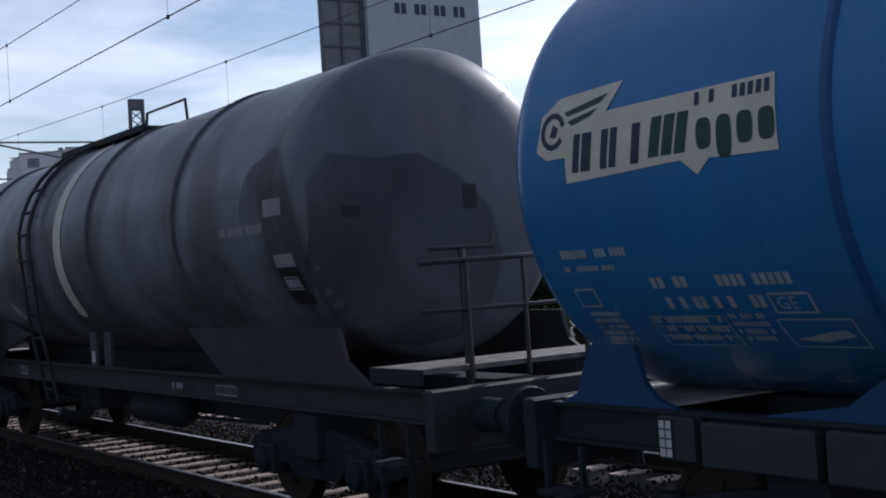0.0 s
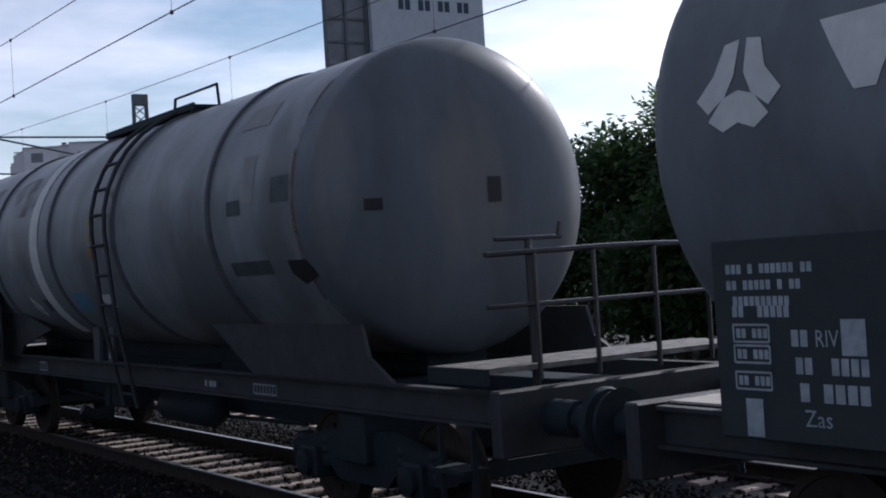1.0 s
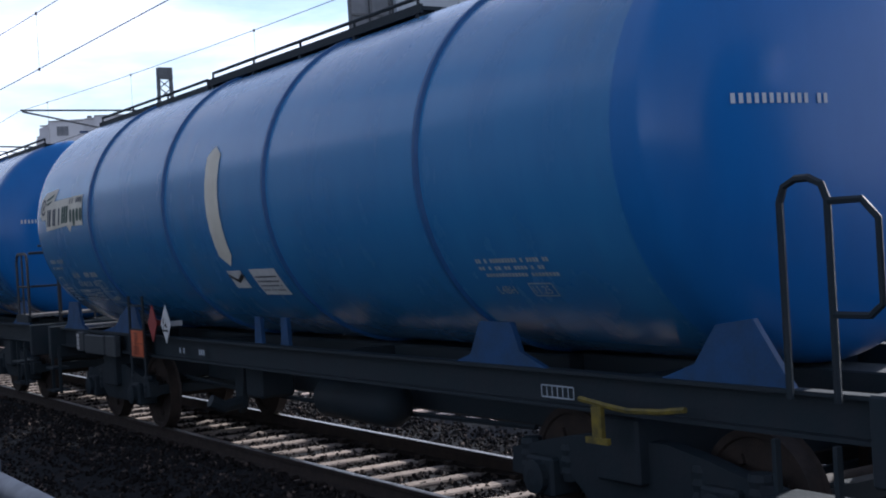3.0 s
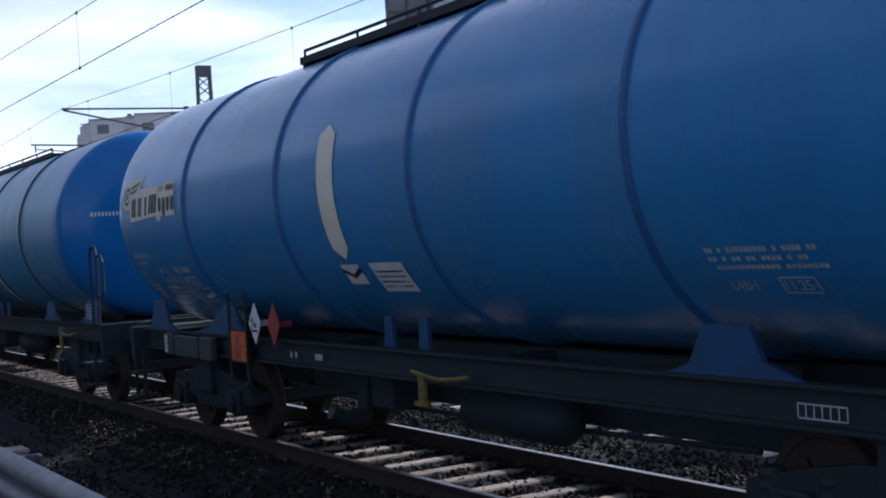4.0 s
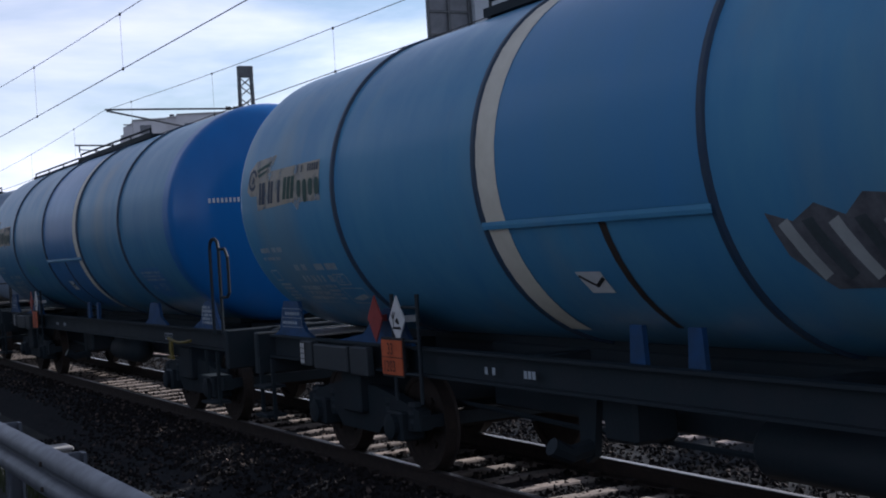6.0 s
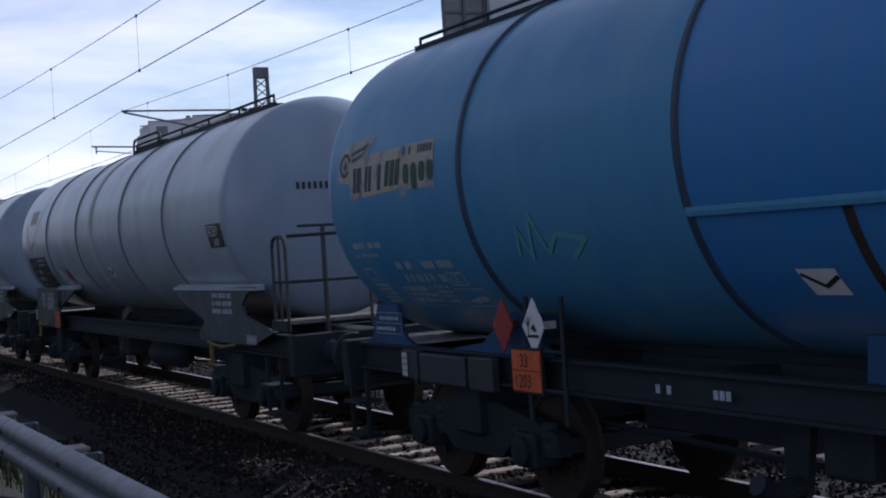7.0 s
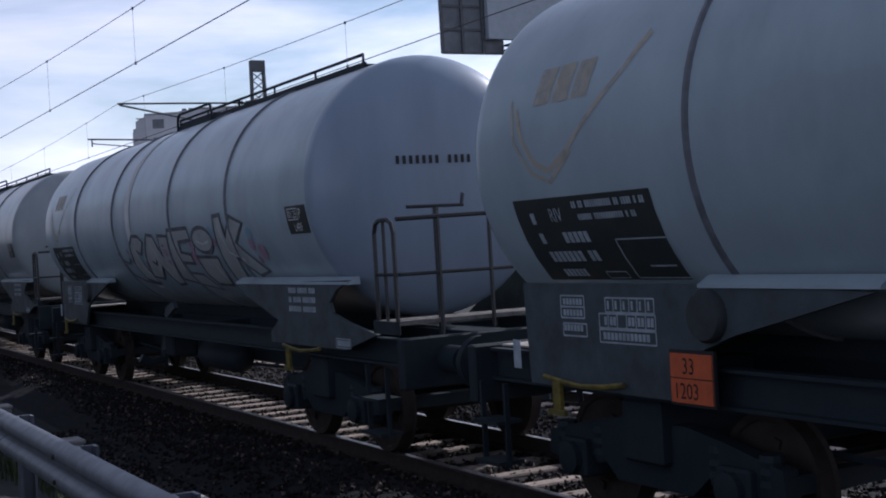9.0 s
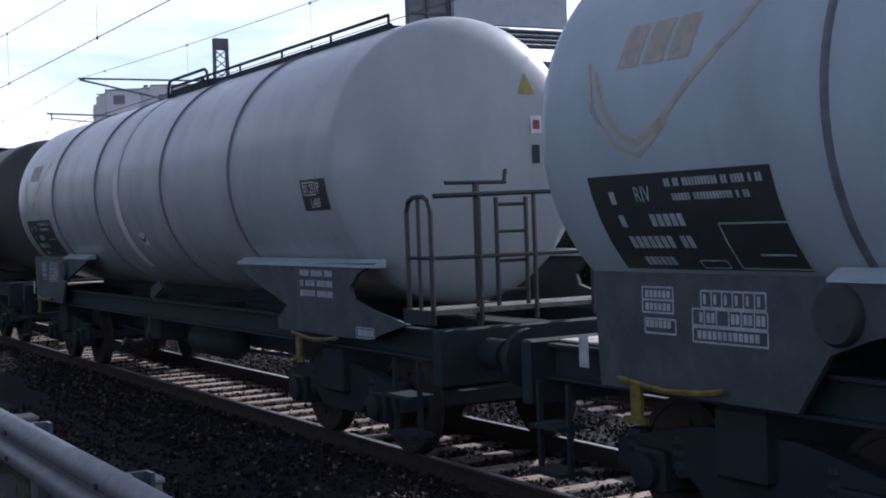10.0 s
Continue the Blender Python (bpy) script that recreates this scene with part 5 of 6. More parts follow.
def graffiti(wagon):
    """Sprayed blocks along the lower side, with dark outlines and coloured dots; no readable writing."""
    oval = [(3.32 + 0.40 * math.cos(radians(a)), -0.42 + 0.17 * math.sin(radians(a))) for a in range(0, 360, 24)]
    blobs = [[(-0.18, -0.40), (0.06, -0.27), (0.38, -0.28), (0.56, -0.38), (0.26, -0.56), (0.08, -0.50), (0.15, -0.75), (0.20, -1.10), (-0.30, -1.0), (-0.35, -0.72)],
             [(0.45, -0.60), (0.85, -0.27), (1.15, -0.30), (1.32, -0.62), (1.40, -0.30), (1.85, -0.32), (1.70, -0.60), (1.42, -1.10), (1.10, -1.12), (0.98, -0.78), (0.62, -1.0), (0.20, -0.95)],
             [(1.92, -0.24), (2.80, -0.24), (2.85, -0.40), (2.30, -0.42), (2.24, -0.56), (2.60, -0.60), (2.58, -0.74), (2.12, -0.72), (2.05, -0.88), (2.60, -0.92), (2.80, -1.22), (1.55, -1.0)],
             oval,
             [(2.83, -0.64), (3.63, -0.66), (3.55, -0.90), (3.40, -1.12), (2.90, -1.10), (2.80, -0.90)],
             [(3.95, -0.14), (4.20, -0.13), (4.25, -0.40), (4.55, -0.16), (4.95, -0.26), (4.55, -0.48), (5.15, -0.88), (4.75, -0.95), (4.35, -0.66), (4.20, -1.1), (3.75, -1.08)]]
    shines = [[(-0.05, -0.40), (0.10, -0.62), (0.12, -0.95)], [(0.90, -0.40), (1.12, -0.72), (1.20, -1.02)], [(2.10, -0.46), (2.02, -0.66), (1.95, -0.84)],
              [(3.06, -0.42), (3.30, -0.47), (3.56, -0.44)], [(3.40, -0.76), (3.38, -0.98)], [(4.08, -0.26), (4.18, -0.60), (4.60, -0.72)]]
    for pts, shine in zip(blobs, shines):
        fill = decal("graffiti", wagon, GRAF_FILL, lambda b: poly(b, pts), 0.009, "silvery sprayed graffiti block")
        decal("outline", fill, GRAF_DARK, lambda b: ribbon(b, pts, 0.05), 0.012)
        decal("shine", fill, DECAL_WHITE, lambda b: ribbon(b, shine, 0.018, False), 0.013)
    decal("swash", wagon, GRAF_DARK, lambda b: ribbon(b, [(-1.05, -0.52), (-0.85, -0.66), (-0.62, -0.70), (-0.45, -0.62)], 0.04, False), 0.012)
    decal("swash", wagon, GRAF_DARK, lambda b: ribbon(b, [(-1.0, -0.66), (-0.85, -0.90), (-0.50, -1.04), (0.1, -1.12)], 0.04, False), 0.012)
    dots = [(-0.45, -0.50), (0.30, -0.75), (1.52, -0.52), (1.48, -0.70), (2.80, -0.48), (2.74, -0.66), (3.78, -0.46), (5.05, -0.52), (5.30, -0.62), (5.10, -0.72)]
    for k, (x, s) in enumerate(dots):
        r_ = 0.055 + 0.025 * (k % 3)
        decal("spray_dot", wagon, GRAF_PINK, lambda b: poly(b, [(x + r_ * math.cos(radians(a)), s + r_ * math.sin(radians(a))) for a in range(0, 360, 24)]), 0.0080 + 0.0003 * (k % 3))
    for x, s in ((0.18, -0.64), (1.56, -0.60), (2.92, -0.40), (3.70, -0.34), (5.08, -0.40)):
        decal("spray_dot", wagon, GRAF_TEAL, lambda b: poly(b, [(x + 0.09 * math.cos(radians(a)), s + 0.09 * math.sin(radians(a))) for a in range(0, 360, 24)]), 0.0070)


def scribble(wagon, mat, x, s, k):
    decal("scribble", wagon, mat, lambda b: [stroke(b, [(x, s - 0.1), (x + 0.1, s + 0.12), (x + 0.16, s - 0.15), (x + 0.32, s + 0.22), (x + 0.42, s - 0.1), (x + 0.6, s + 0.05), (x + 1.0 * k, s), (x + 0.75 * k, s - 0.15)], 0.038)], 0.008, "sprayed scribble")


def tag_blocks(wagon):
    """A small silver tag with a dark shadow; no readable writing."""
    shape = [(2.02, -0.52), (2.22, -0.58), (2.42, -0.48), (2.62, -0.56), (2.78, -0.44), (2.98, -0.46), (3.10, -0.92), (2.86, -1.02), (2.30, -1.04), (2.08, -0.80)]
    tag = decal("sprayed_tag", wagon, GRAF_DARK, lambda b: poly(b, shape), 0.007, "dark sprayed tag with grey strokes")
    for k in range(5):
        x = 2.10 + 0.19 * k
        decal("stroke", tag, SILVERFRAME if k % 2 else GRAF_FILL, lambda b: poly(b, [(x, -0.60 + 0.02 * (k % 2)), (x + 0.09, -0.56), (x + 0.24, -0.92), (x + 0.15, -0.97)]), 0.010)


def wagon_black():
    barrel(1.40, 2.73)
    wagon = thing("tank_wagon", "black tank wagon at the tail of the train", "tank wagon", "tank wagons of the train")
    build_tank(wagon, BLACKTANK, BLACKTANK, 6.1, 6.8)
    for x in (-3.6, 0.0, 3.6):
        build_ring(wagon, x, BLACKTANK)
    build_common(wagon, -6.6, 8.6, (-4.5, 6.1), FRAME)
    build_walkway(wagon, -1.5, 3.5)
    saddle(wagon, [(-6.2, 1.22), (-5.8, 1.7), (-3.4, 1.7), (-3.0, 1.22)], FRAME)
    saddle(wagon, [(3.4, 1.22), (3.8, 1.7), (6.2, 1.7), (6.6, 1.22)], FRAME)
    return wagon


SPEED = 18.0
TRAIN = []     # wagons in their order, with the place of their middle at the clip's start


def couple(wagon, x, label=""):
    tagged(wagon, label)
    TRAIN.append((wagon, x))
    return wagon


_blue = wagon_blue(BLUE, False, False)
_orange = wagon_blue(BLUE, False, False, hoops=ORANGE_BAR, stripe=0.65, front=6.79)
_bluep = wagon_blue(BLUE, False, True, swap=True, stripe=0.08, front=6.75)
_old = wagon_blue(FADED, True, False)
_oldp = wagon_blue(FADED, True, True, front=6.95, rear_stripe=True)
_older = wagon_blue(FADED, True, False, patch=FIELD, patch_low=-1.6)
couple(_blue, -0.53)
couple(wagon_grey(False, GRIMY, 7.08), -17.13, "dirty grey tank wagon, broad white stripe, white emblem")
couple(wagon_grey(True), -34.3, "dirty grey tank wagon with side ladder, white emblem")
barrel(1.47, 2.725, -0.04)     # the barrel under the scribbles below
couple(_orange, -50.8, "glossy blue tank wagon with orange grab rails")
couple(copy_thing(_blue, pose(0, 0, 0)), -66.77)
couple(_bluep, -82.73, "glossy blue tank wagon with railed end platform")
couple(_old, -99.13, "faded blue tank wagon with brighter repainted patch")
couple(_oldp, -115.63, "faded blue tank wagon with end platform and ladder")
scribble(couple(_older, -131.56, "faded blue tank wagon with bright band, teal scribble"), SCRIBBLE, -3.0, -0.6, 0.95)
tag_blocks(_oldp)
couple(wagon_silver(True, date="06.25", stripe=YELLOWED), -148.2, "light grey tank wagon with yellowed stripe and end platform")
couple(wagon_silver(False, False, stripe=DECAL_WHITE, sx=1.05, date="11.25"), -164.78, "light grey tank wagon with white stripe, smooth end")
_graf = couple(wagon_silver(True, False, False, stripe=DECAL_WHITE, sx=-0.05), -181.35, "light grey tank wagon covered in silvery graffiti")
graffiti(_graf)
couple(wagon_silver(True, False, False, ladder=True, stripe=DECAL_WHITE), -197.92, "light grey tank wagon with end ladder and warning signs")
couple(wagon_black(), -214.49)


# ---- ballast, weeds ----
LEAF = material("green_leaf", (0.075, 0.125, 0.035), (0.055, 0.095, 0.028), 0.55, scale=1.2, islands=True, third=(0.11, 0.15, 0.05), third_scale=0.6)
LEAF_DARK = material("dark_leaf", (0.05, 0.09, 0.03), (0.034, 0.065, 0.022), 0.6, scale=1.2, islands=True)
NEEDLE = material("spruce_needle", (0.035, 0.065, 0.035), (0.026, 0.05, 0.027), 0.65, scale=2, islands=True)


def leafy(m, share=0.45):
    """Lets light shine through the leaves."""
    n, l = m.node_tree.nodes, m.node_tree.links
    b, out = n["Principled BSDF"], n["Material Output"]
    tr, mx = n.new("ShaderNodeBsdfTranslucent"), n.new("ShaderNodeMixShader")
    mx.inputs[0].default_value = share
    l.new(b.inputs["Base Color"].links[0].from_socket, tr.inputs["Color"])
    l.new(b.outputs[0], mx.inputs[1])
    l.new(tr.outputs[0], mx.inputs[2])
    l.new(mx.outputs[0], out.inputs["Surface"])


for _m in (LEAF, LEAF_DARK, NEEDLE):
    leafy(_m)
BARK = material("bark", (0.07, 0.055, 0.04), (0.045, 0.035, 0.028), 0.9, scale=8, bump=0.5, bump_scale=30)
STRAW = material("dry_grass", (0.26, 0.21, 0.10), (0.17, 0.14, 0.07), 0.8, scale=3, islands=True)
GRASS = material("grass_blade", (0.04, 0.058, 0.016), (0.028, 0.036, 0.013), 0.7, scale=2, islands=True)
# Shade is in the dark base; the pale pieces stand for sun flecks.
STONE = material("sun_flecked_ballast", (0.024, 0.021, 0.021), (0.014, 0.013, 0.013), 0.9, scale=9, islands=True, third=(0.16, 0.125, 0.105), third_scale=3, third_lo=0.58, third_hi=0.68, spec=0.08)
BOARD = material("weathered_board", (0.20, 0.21, 0.23), (0.14, 0.15, 0.165), 0.6, scale=1.5)
# Lightened wall tone: the haze of distance is in the base colour.
PLASTER = material("hazed_panel_wall", (0.62, 0.62, 0.64), (0.54, 0.54, 0.565), 0.85, scale=0.4)
BLOCK = material("light_concrete", (0.34, 0.33, 0.32), (0.24, 0.235, 0.23), 0.85, scale=6, bump=0.2, bump_scale=50)


def mesh_stuff(name, verts, faces, mat, label, category, parent=None):
    me = bpy.data.meshes.new(name)
    me.from_pydata(verts, [], faces)
    me.materials.append(mat)
    ob = new(name, me)
    return tagged(ob, label, category, kind="stuff")


def build_ballast():
    """Loose broken stone round the sleepers, thickest where the camera looks."""
    rng = random.Random(5)
    base = [(1, 0, 0), (-0.4, 0.9, 0.1), (-0.6, -0.8, 0), (0.15, 0.1, 0.8), (0.1, -0.1, -0.8)]
    tris = [(0, 1, 3), (1, 2, 3), (2, 0, 3), (1, 0, 4), (2, 1, 4), (0, 2, 4)]
    verts, faces = [], []
    for n_, x0, x1, y0, y1 in ((15000, -22, -6, 4.6, 8.9), (9000, -42, -22, 4.7, 9.0), (3500, -26, -6, 8.9, 12.4), (2500, -20, -6, 3.5, 4.7)):
        for _ in range(n_):
            x, y, r = rng.uniform(x0, x1), rng.uniform(y0, y1), rng.uniform(0.018, 0.042)
            q = Euler((rng.uniform(0, 6.3), rng.uniform(0, 6.3), rng.uniform(0, 6.3))).to_matrix()
            k, z = len(verts), ground_z(y) + 0.004 + rng.uniform(-0.01, 0.030)
            for b_ in base:
                p = q @ (Vector(b_) * r)
                verts.append((x + p.x, y + p.y, z + p.z))
            faces += [(k + a_, k + b_, k + c_) for a_, b_, c_ in tris]
    mesh_stuff("ballast", verts, faces, STONE, "shade-dark broken ballast stones with pale sun-fleck pieces round the sleepers", "ballast")


build_ballast()


def build_grass(name, n_, x0, x1, y0, y1, h0, h1, mat, label, seed, bend=0.5):
    rng = random.Random(seed)
    verts, faces = [], []
    for _ in range(n_):
        x, y = rng.uniform(x0, x1), rng.uniform(y0, y1)
        if noise.noise((x * 0.7, y * 0.9, seed)) < -0.1:
            continue
        h, a_, w = rng.uniform(h0, h1), rng.uniform(0, 6.28), rng.uniform(0.004, 0.010)
        z, k = ground_z(y) - 0.02, len(verts)
        dx, dy = math.cos(a_), math.sin(a_)
        b_ = bend * h * rng.uniform(0.2, 1)
        verts += [(x - dy * w, y + dx * w, z), (x + dy * w, y - dx * w, z), (x + dx * b_ * 0.35 + dy * w * 0.7, y + dy * b_ * 0.35 - dx * w * 0.7, z + h * 0.6),
                  (x + dx * b_ * 0.35 - dy * w * 0.7, y + dy * b_ * 0.35 + dx * w * 0.7, z + h * 0.6), (x + dx * b_, y + dy * b_, z + h * 0.95)]
        faces += [(k, k + 1, k + 2, k + 3), (k + 3, k + 2, k + 4)]
    return mesh_stuff(name, verts, faces, mat, label, "grass")


build_grass("grass", 9000, -24, -5, 0.9, 3.6, 0.06, 0.28, GRASS, "dark green weeds on the bank", 11)
build_grass("dry_stalks", 170, -14, -9.5, 2.5, 3.2, 0.25, 0.55, STRAW, "dry straw-coloured stalks on the bank", 12, 0.4)
build_grass("verge_grass", 5000, -14, -5, 0.5, 1.5, 0.10, 0.35, GRASS, "green grass under the guard rail", 13)
build_grass("far_verge", 9000, -45, -5, 13.0, 17.0, 0.2, 0.7, GRASS, "tall dark weeds beyond the second track", 14)


# ---- guard rail and concrete blocks ----
def build_guard_rail():
    rail = thing("guard_rail", "galvanised steel guard rail along the bank, dull", "guard rail")
    prof = [(0.0, 0.155), (-0.03, 0.150), (-0.075, 0.115), (-0.083, 0.075), (-0.070, 0.045), (-0.012, 0.012), (-0.012, -0.012), (-0.070, -0.045), (-0.083, -0.075), (-0.075, -0.115), (-0.03, -0.150), (0.0, -0.155)]
    z = 0.915
    for x0, x1 in ((-46.0, -34.02), (-34.0, -22.02), (-22.0, -10.02), (-10.0, 1.98), (2.0, 14.0)):
        bm = bmesh.new()
        back = [(1.64 + a_ + 0.004, z + b_) for a_, b_ in prof]
        prism(bm, back + [(y + 0.004, q) for y, q in reversed(back)], "x", x0, x1)
        part("beam", bm, GALV, rail, smooth=50)
    x = -46.0
    while x < 12:
        bm = bmesh.new()
        prism(bm, [(x - 0.05, 1.70), (x + 0.05, 1.70), (x + 0.05, 1.72), (x - 0.03, 1.72), (x - 0.03, 1.80), (x + 0.05, 1.80), (x + 0.05, 1.82), (x - 0.05, 1.82)], "z", 0.0, 1.03)
        box(bm, x - 0.05, x + 0.05, 1.64, 1.70, z - 0.10, z + 0.10)
        part("post", bm, GALV, rail)
        for d in (0.075, -0.075):
            bm = bmesh.new()
            lathe(bm, [(1.548, 0.0), (1.548, 0.014), (1.562, 0.016)], "y", 8, (x, 0, z + d))
            part("bolt", bm, RUST, rail)
        x += 2.0


build_guard_rail()


def build_block(x, y):
    bm = bmesh.new()
    box(bm, x - 0.17, x + 0.17, y - 0.2, y + 0.2, ground_z(y) - 0.15, ground_z(y) + 0.38, 0.012)
    box(bm, x - 0.19, x + 0.19, y - 0.22, y + 0.22, ground_z(y) + 0.38, ground_z(y) + 0.43, 0.012)
    tagged(part("concrete_block", bm, BLOCK), "low concrete marker block on the bank", "concrete block", "concrete blocks")


for _x in (-10.75, -15.3, -19.9, -24.5):
    build_block(_x, 3.10)


# ---- overhead line ----
def build_span(y, ym, zc, zm, x0, x1, supports, first, step):
    """One track's contact wire, messenger wire and droppers."""
    bm = bmesh.new()
    bar(bm, [(x0, y, zc), (x1, y, zc)], 0.0085, 6)
    line = tagged(part("overhead_line", bm, WIRE), "dark contact and messenger wires hung over the track", "overhead line", "overhead lines", "structure")
    bm = bmesh.new()
    def hang(x):
        return zm + 0.587 * (((x - supports) / 30.0) % 2 - 1) ** 2
    pts = [(x, ym, hang(x)) for x in np.arange(x0, x1 + 0.1, 3.0)]
    bar(bm, pts, 0.007, 6)
    part("messenger_wire", bm, WIRE, line)
    x = first - step * 14
    while x < x1:
        z = hang(x)
        bm = bmesh.new()
        bar(bm, [(x, ym, z), (x, y, zc)], 0.0035, 5)
        part("dropper", bm, WIRE, line)
        for q, yy in ((z, ym), (zc, y)):
            bm = bmesh.new()
            box(bm, x - 0.022, x + 0.022, yy - 0.014, yy + 0.014, q - 0.03, q + 0.02)
            part("clamp", bm, WIRE, line)
        x += step
    return line


build_span(6.15, 6.15, 5.5, 6.36, -130.3, 30, -41, -15.2, 7.2)
build_span(10.33, 10.33, 5.55, 6.27, -130.2, 30, -40, -15.7, 7.1)


def build_mast(x, y, top=8.25):
    """A lattice mast of two channels with lacing, and the cantilever over the far track."""
    mast = thing("catenary_mast", "grey lattice steel catenary mast with cantilever arm", "mast", "catenary masts", at=pose(x, y, ground_z(y)))
    h = top - ground_z(y)
    w0, w1 = 0.36, 0.20
    for s in (-1, 1):
        bm = bmesh.new()
        prism(bm, [(-0.10, s * w0 - 0.035), (0.10, s * w0 - 0.035), (0.10, s * w0 + 0.025), (-0.10, s * w0 + 0.025)], "z", -0.3, h)
        for v in bm.verts:
            v.co.y -= s * (w0 - w1) * max(0, v.co.z) / h
        part("channel", bm, MAST, mast)
    n_ = 26
    for k in range(n_):
        z0, z1 = h * k / n_, h * (k + 1) / n_
        a_, b_ = w0 - (w0 - w1) * z0 / h, w0 - (w0 - w1) * z1 / h
        for x_ in (-0.09, 0.09):
            bm = bmesh.new()
            flip = -1 if (k + (x_ > 0)) % 2 else 1
            bar(bm, [(x_, flip * a_, z0), (x_, -flip * b_, z1)], 0.02, 6)
            part("lacing", bm, MAST, mast)
    bm = bmesh.new()
    box(bm, -0.11, 0.11, -0.24, 0.24, h - 0.36, h, 0.01)
    part("head_plate", bm, MAST, mast)
    bm = bmesh.new()
    box(bm, -0.5, 0.5, -0.5, 0.5, -0.6, 0.12, 0.03)
    part("footing", bm, BLOCK, mast)
    zt, zl, reach = 6.89 - ground_z(y), 5.92 - ground_z(y), y - 10.3
    bm = bmesh.new()
    bar(bm, [(0, -0.1, zt), (0, -reach * 0.99, zt - 0.02)], 0.03, 8)
    arm = part("top_tube", bm, MAST, mast)
    bm = bmesh.new()
    bar(bm, [(0, -0.1, zl), (0, -reach * 0.98, zt - 0.06)], 0.03, 8)
    part("strut", bm, MAST, mast)
    bm = bmesh.new()
    bar(bm, [(-1.6, -0.1, zl - 0.1), (-1.6, -reach * 1.12, zl + 0.02)], 0.026, 8)
    bar(bm, [(-1.6, -reach * 1.09, zl), (-1.6, -reach * 1.09, zl - 0.22)], 0.026, 6)
    bar(bm, [(-1.6, -reach * 1.09, zl - 0.12), (-1.6, -reach * 0.6, zl - 0.32)], 0.018, 6)
    bar(bm, [(0, 0, zl - 0.1), (-1.6, -0.1, zl - 0.1)], 0.03, 6)
    part("registration_arm", bm, MAST, mast)
    for q in (0.35, 0.6):
        bm = bmesh.new()
        lathe(bm, [(-q - 0.12, 0.03), (-q - 0.10, 0.075), (-q - 0.06, 0.04), (-q - 0.04, 0.075), (-q, 0.04), (-q + 0.02, 0.075), (-q + 0.06, 0.03)], "y", 12, (0, 0, zt))
        part("insulator", bm, RUST, mast, "brown ribbed insulator")
    return mast


build_mast(-40.0, 14.93)


# ---- billboard, street lamp, far block ----
def build_billboard():
    board = thing("billboard", "tall white billboard on a steel post, rear frame bare", "billboard", at=pose(-50.7, 30.0, ground_z(30)))
    g = ground_z(30)
    bm = bmesh.new()
    box(bm, -0.30, 0.0, 0.0, 6.2, 11.0 - g, 19.0 - g, 0.02)
    face = part("face", bm, WHITE, board, "white printed face")
    bm = bmesh.new()
    bars_text(bm, 1.1, 14.05 - g, 0.5, 12, 200, 0.36), bars_text(bm, 1.6, 14.9 - g, 0.45, 9, 201, 0.36)
    for v in bm.verts:
        v.co = Vector((0.006, v.co.x, v.co.y))
    tagged(part("print", bm, LOGO_DARK, face, "dark bars of writing"), kind="stuff")
    bm = bmesh.new()
    box(bm, -0.55, -0.42, -2.2, 1.0, 10.4 - g, 19.0 - g)
    part("rear_panel", bm, BOARD, board, "grey rear panel")
    for z in np.arange(10.4, 19.1, 1.05):
        bm = bmesh.new()
        box(bm, -0.42, -0.34, -2.2, 1.0, z - 0.05 - g, z + 0.05 - g)
        part("rail", bm, MAST, board)
    for y in (-2.2, -1.15, -0.1):
        bm = bmesh.new()
        box(bm, -0.42, -0.30, y - 0.06, y + 0.06, 10.4 - g, 19.0 - g)
        part("stile", bm, MAST, board)
    for k in range(4):
        bm = bmesh.new()
        box(bm, -0.3, 0.5, 0.9, 6.2, 10.05 + k * 0.22 - g, 10.13 + k * 0.22 - g)
        part("catwalk_slat", bm, GALV, board)
    bm = bmesh.new()
    lathe(bm, [(-0.5, 0.45), (11.2 - g, 0.40)], "z", 20, (-0.6, 2.0, 0))
    part("post", bm, MAST, board, smooth=40)
    bm = bmesh.new()
    box(bm, -0.2, 0.6, 2.6, 5.4, 9.0 - g, 9.35 - g)
    part("service_beam", bm, MAST, board)
    bm = bmesh.new()
    box(bm, -0.75, -0.45, 1.7, 3.2, 9.0 - g, 11.0 - g)
    part("bracket", bm, MAST, board)


build_billboard()


def build_lamp(x, y, top):
    lamp = thing("street_lamp", "grey curved street lamp behind the trees", "street lamp", at=pose(x, y, ground_z(y)))
    h = top - ground_z(y)
    bm = bmesh.new()
    bar(bm, [(0, 0, -0.3), (0, 0, h - 1.0), (0.06, 0, h - 0.5), (0.25, 0, h - 0.15), (0.6, 0, h), (0.95, 0, h + 0.05)], 0.06, 8)
    part("pole", bm, GALV, lamp)
    bm = bmesh.new()
    prism(bm, [(0.9, h), (1.55, h + 0.05), (1.6, h + 0.12), (1.3, h + 0.17), (0.9, h + 0.10)], "y", -0.12, 0.12)
    part("lantern", bm, MAST, lamp)


build_lamp(-32.5, 30.0, 8.1)


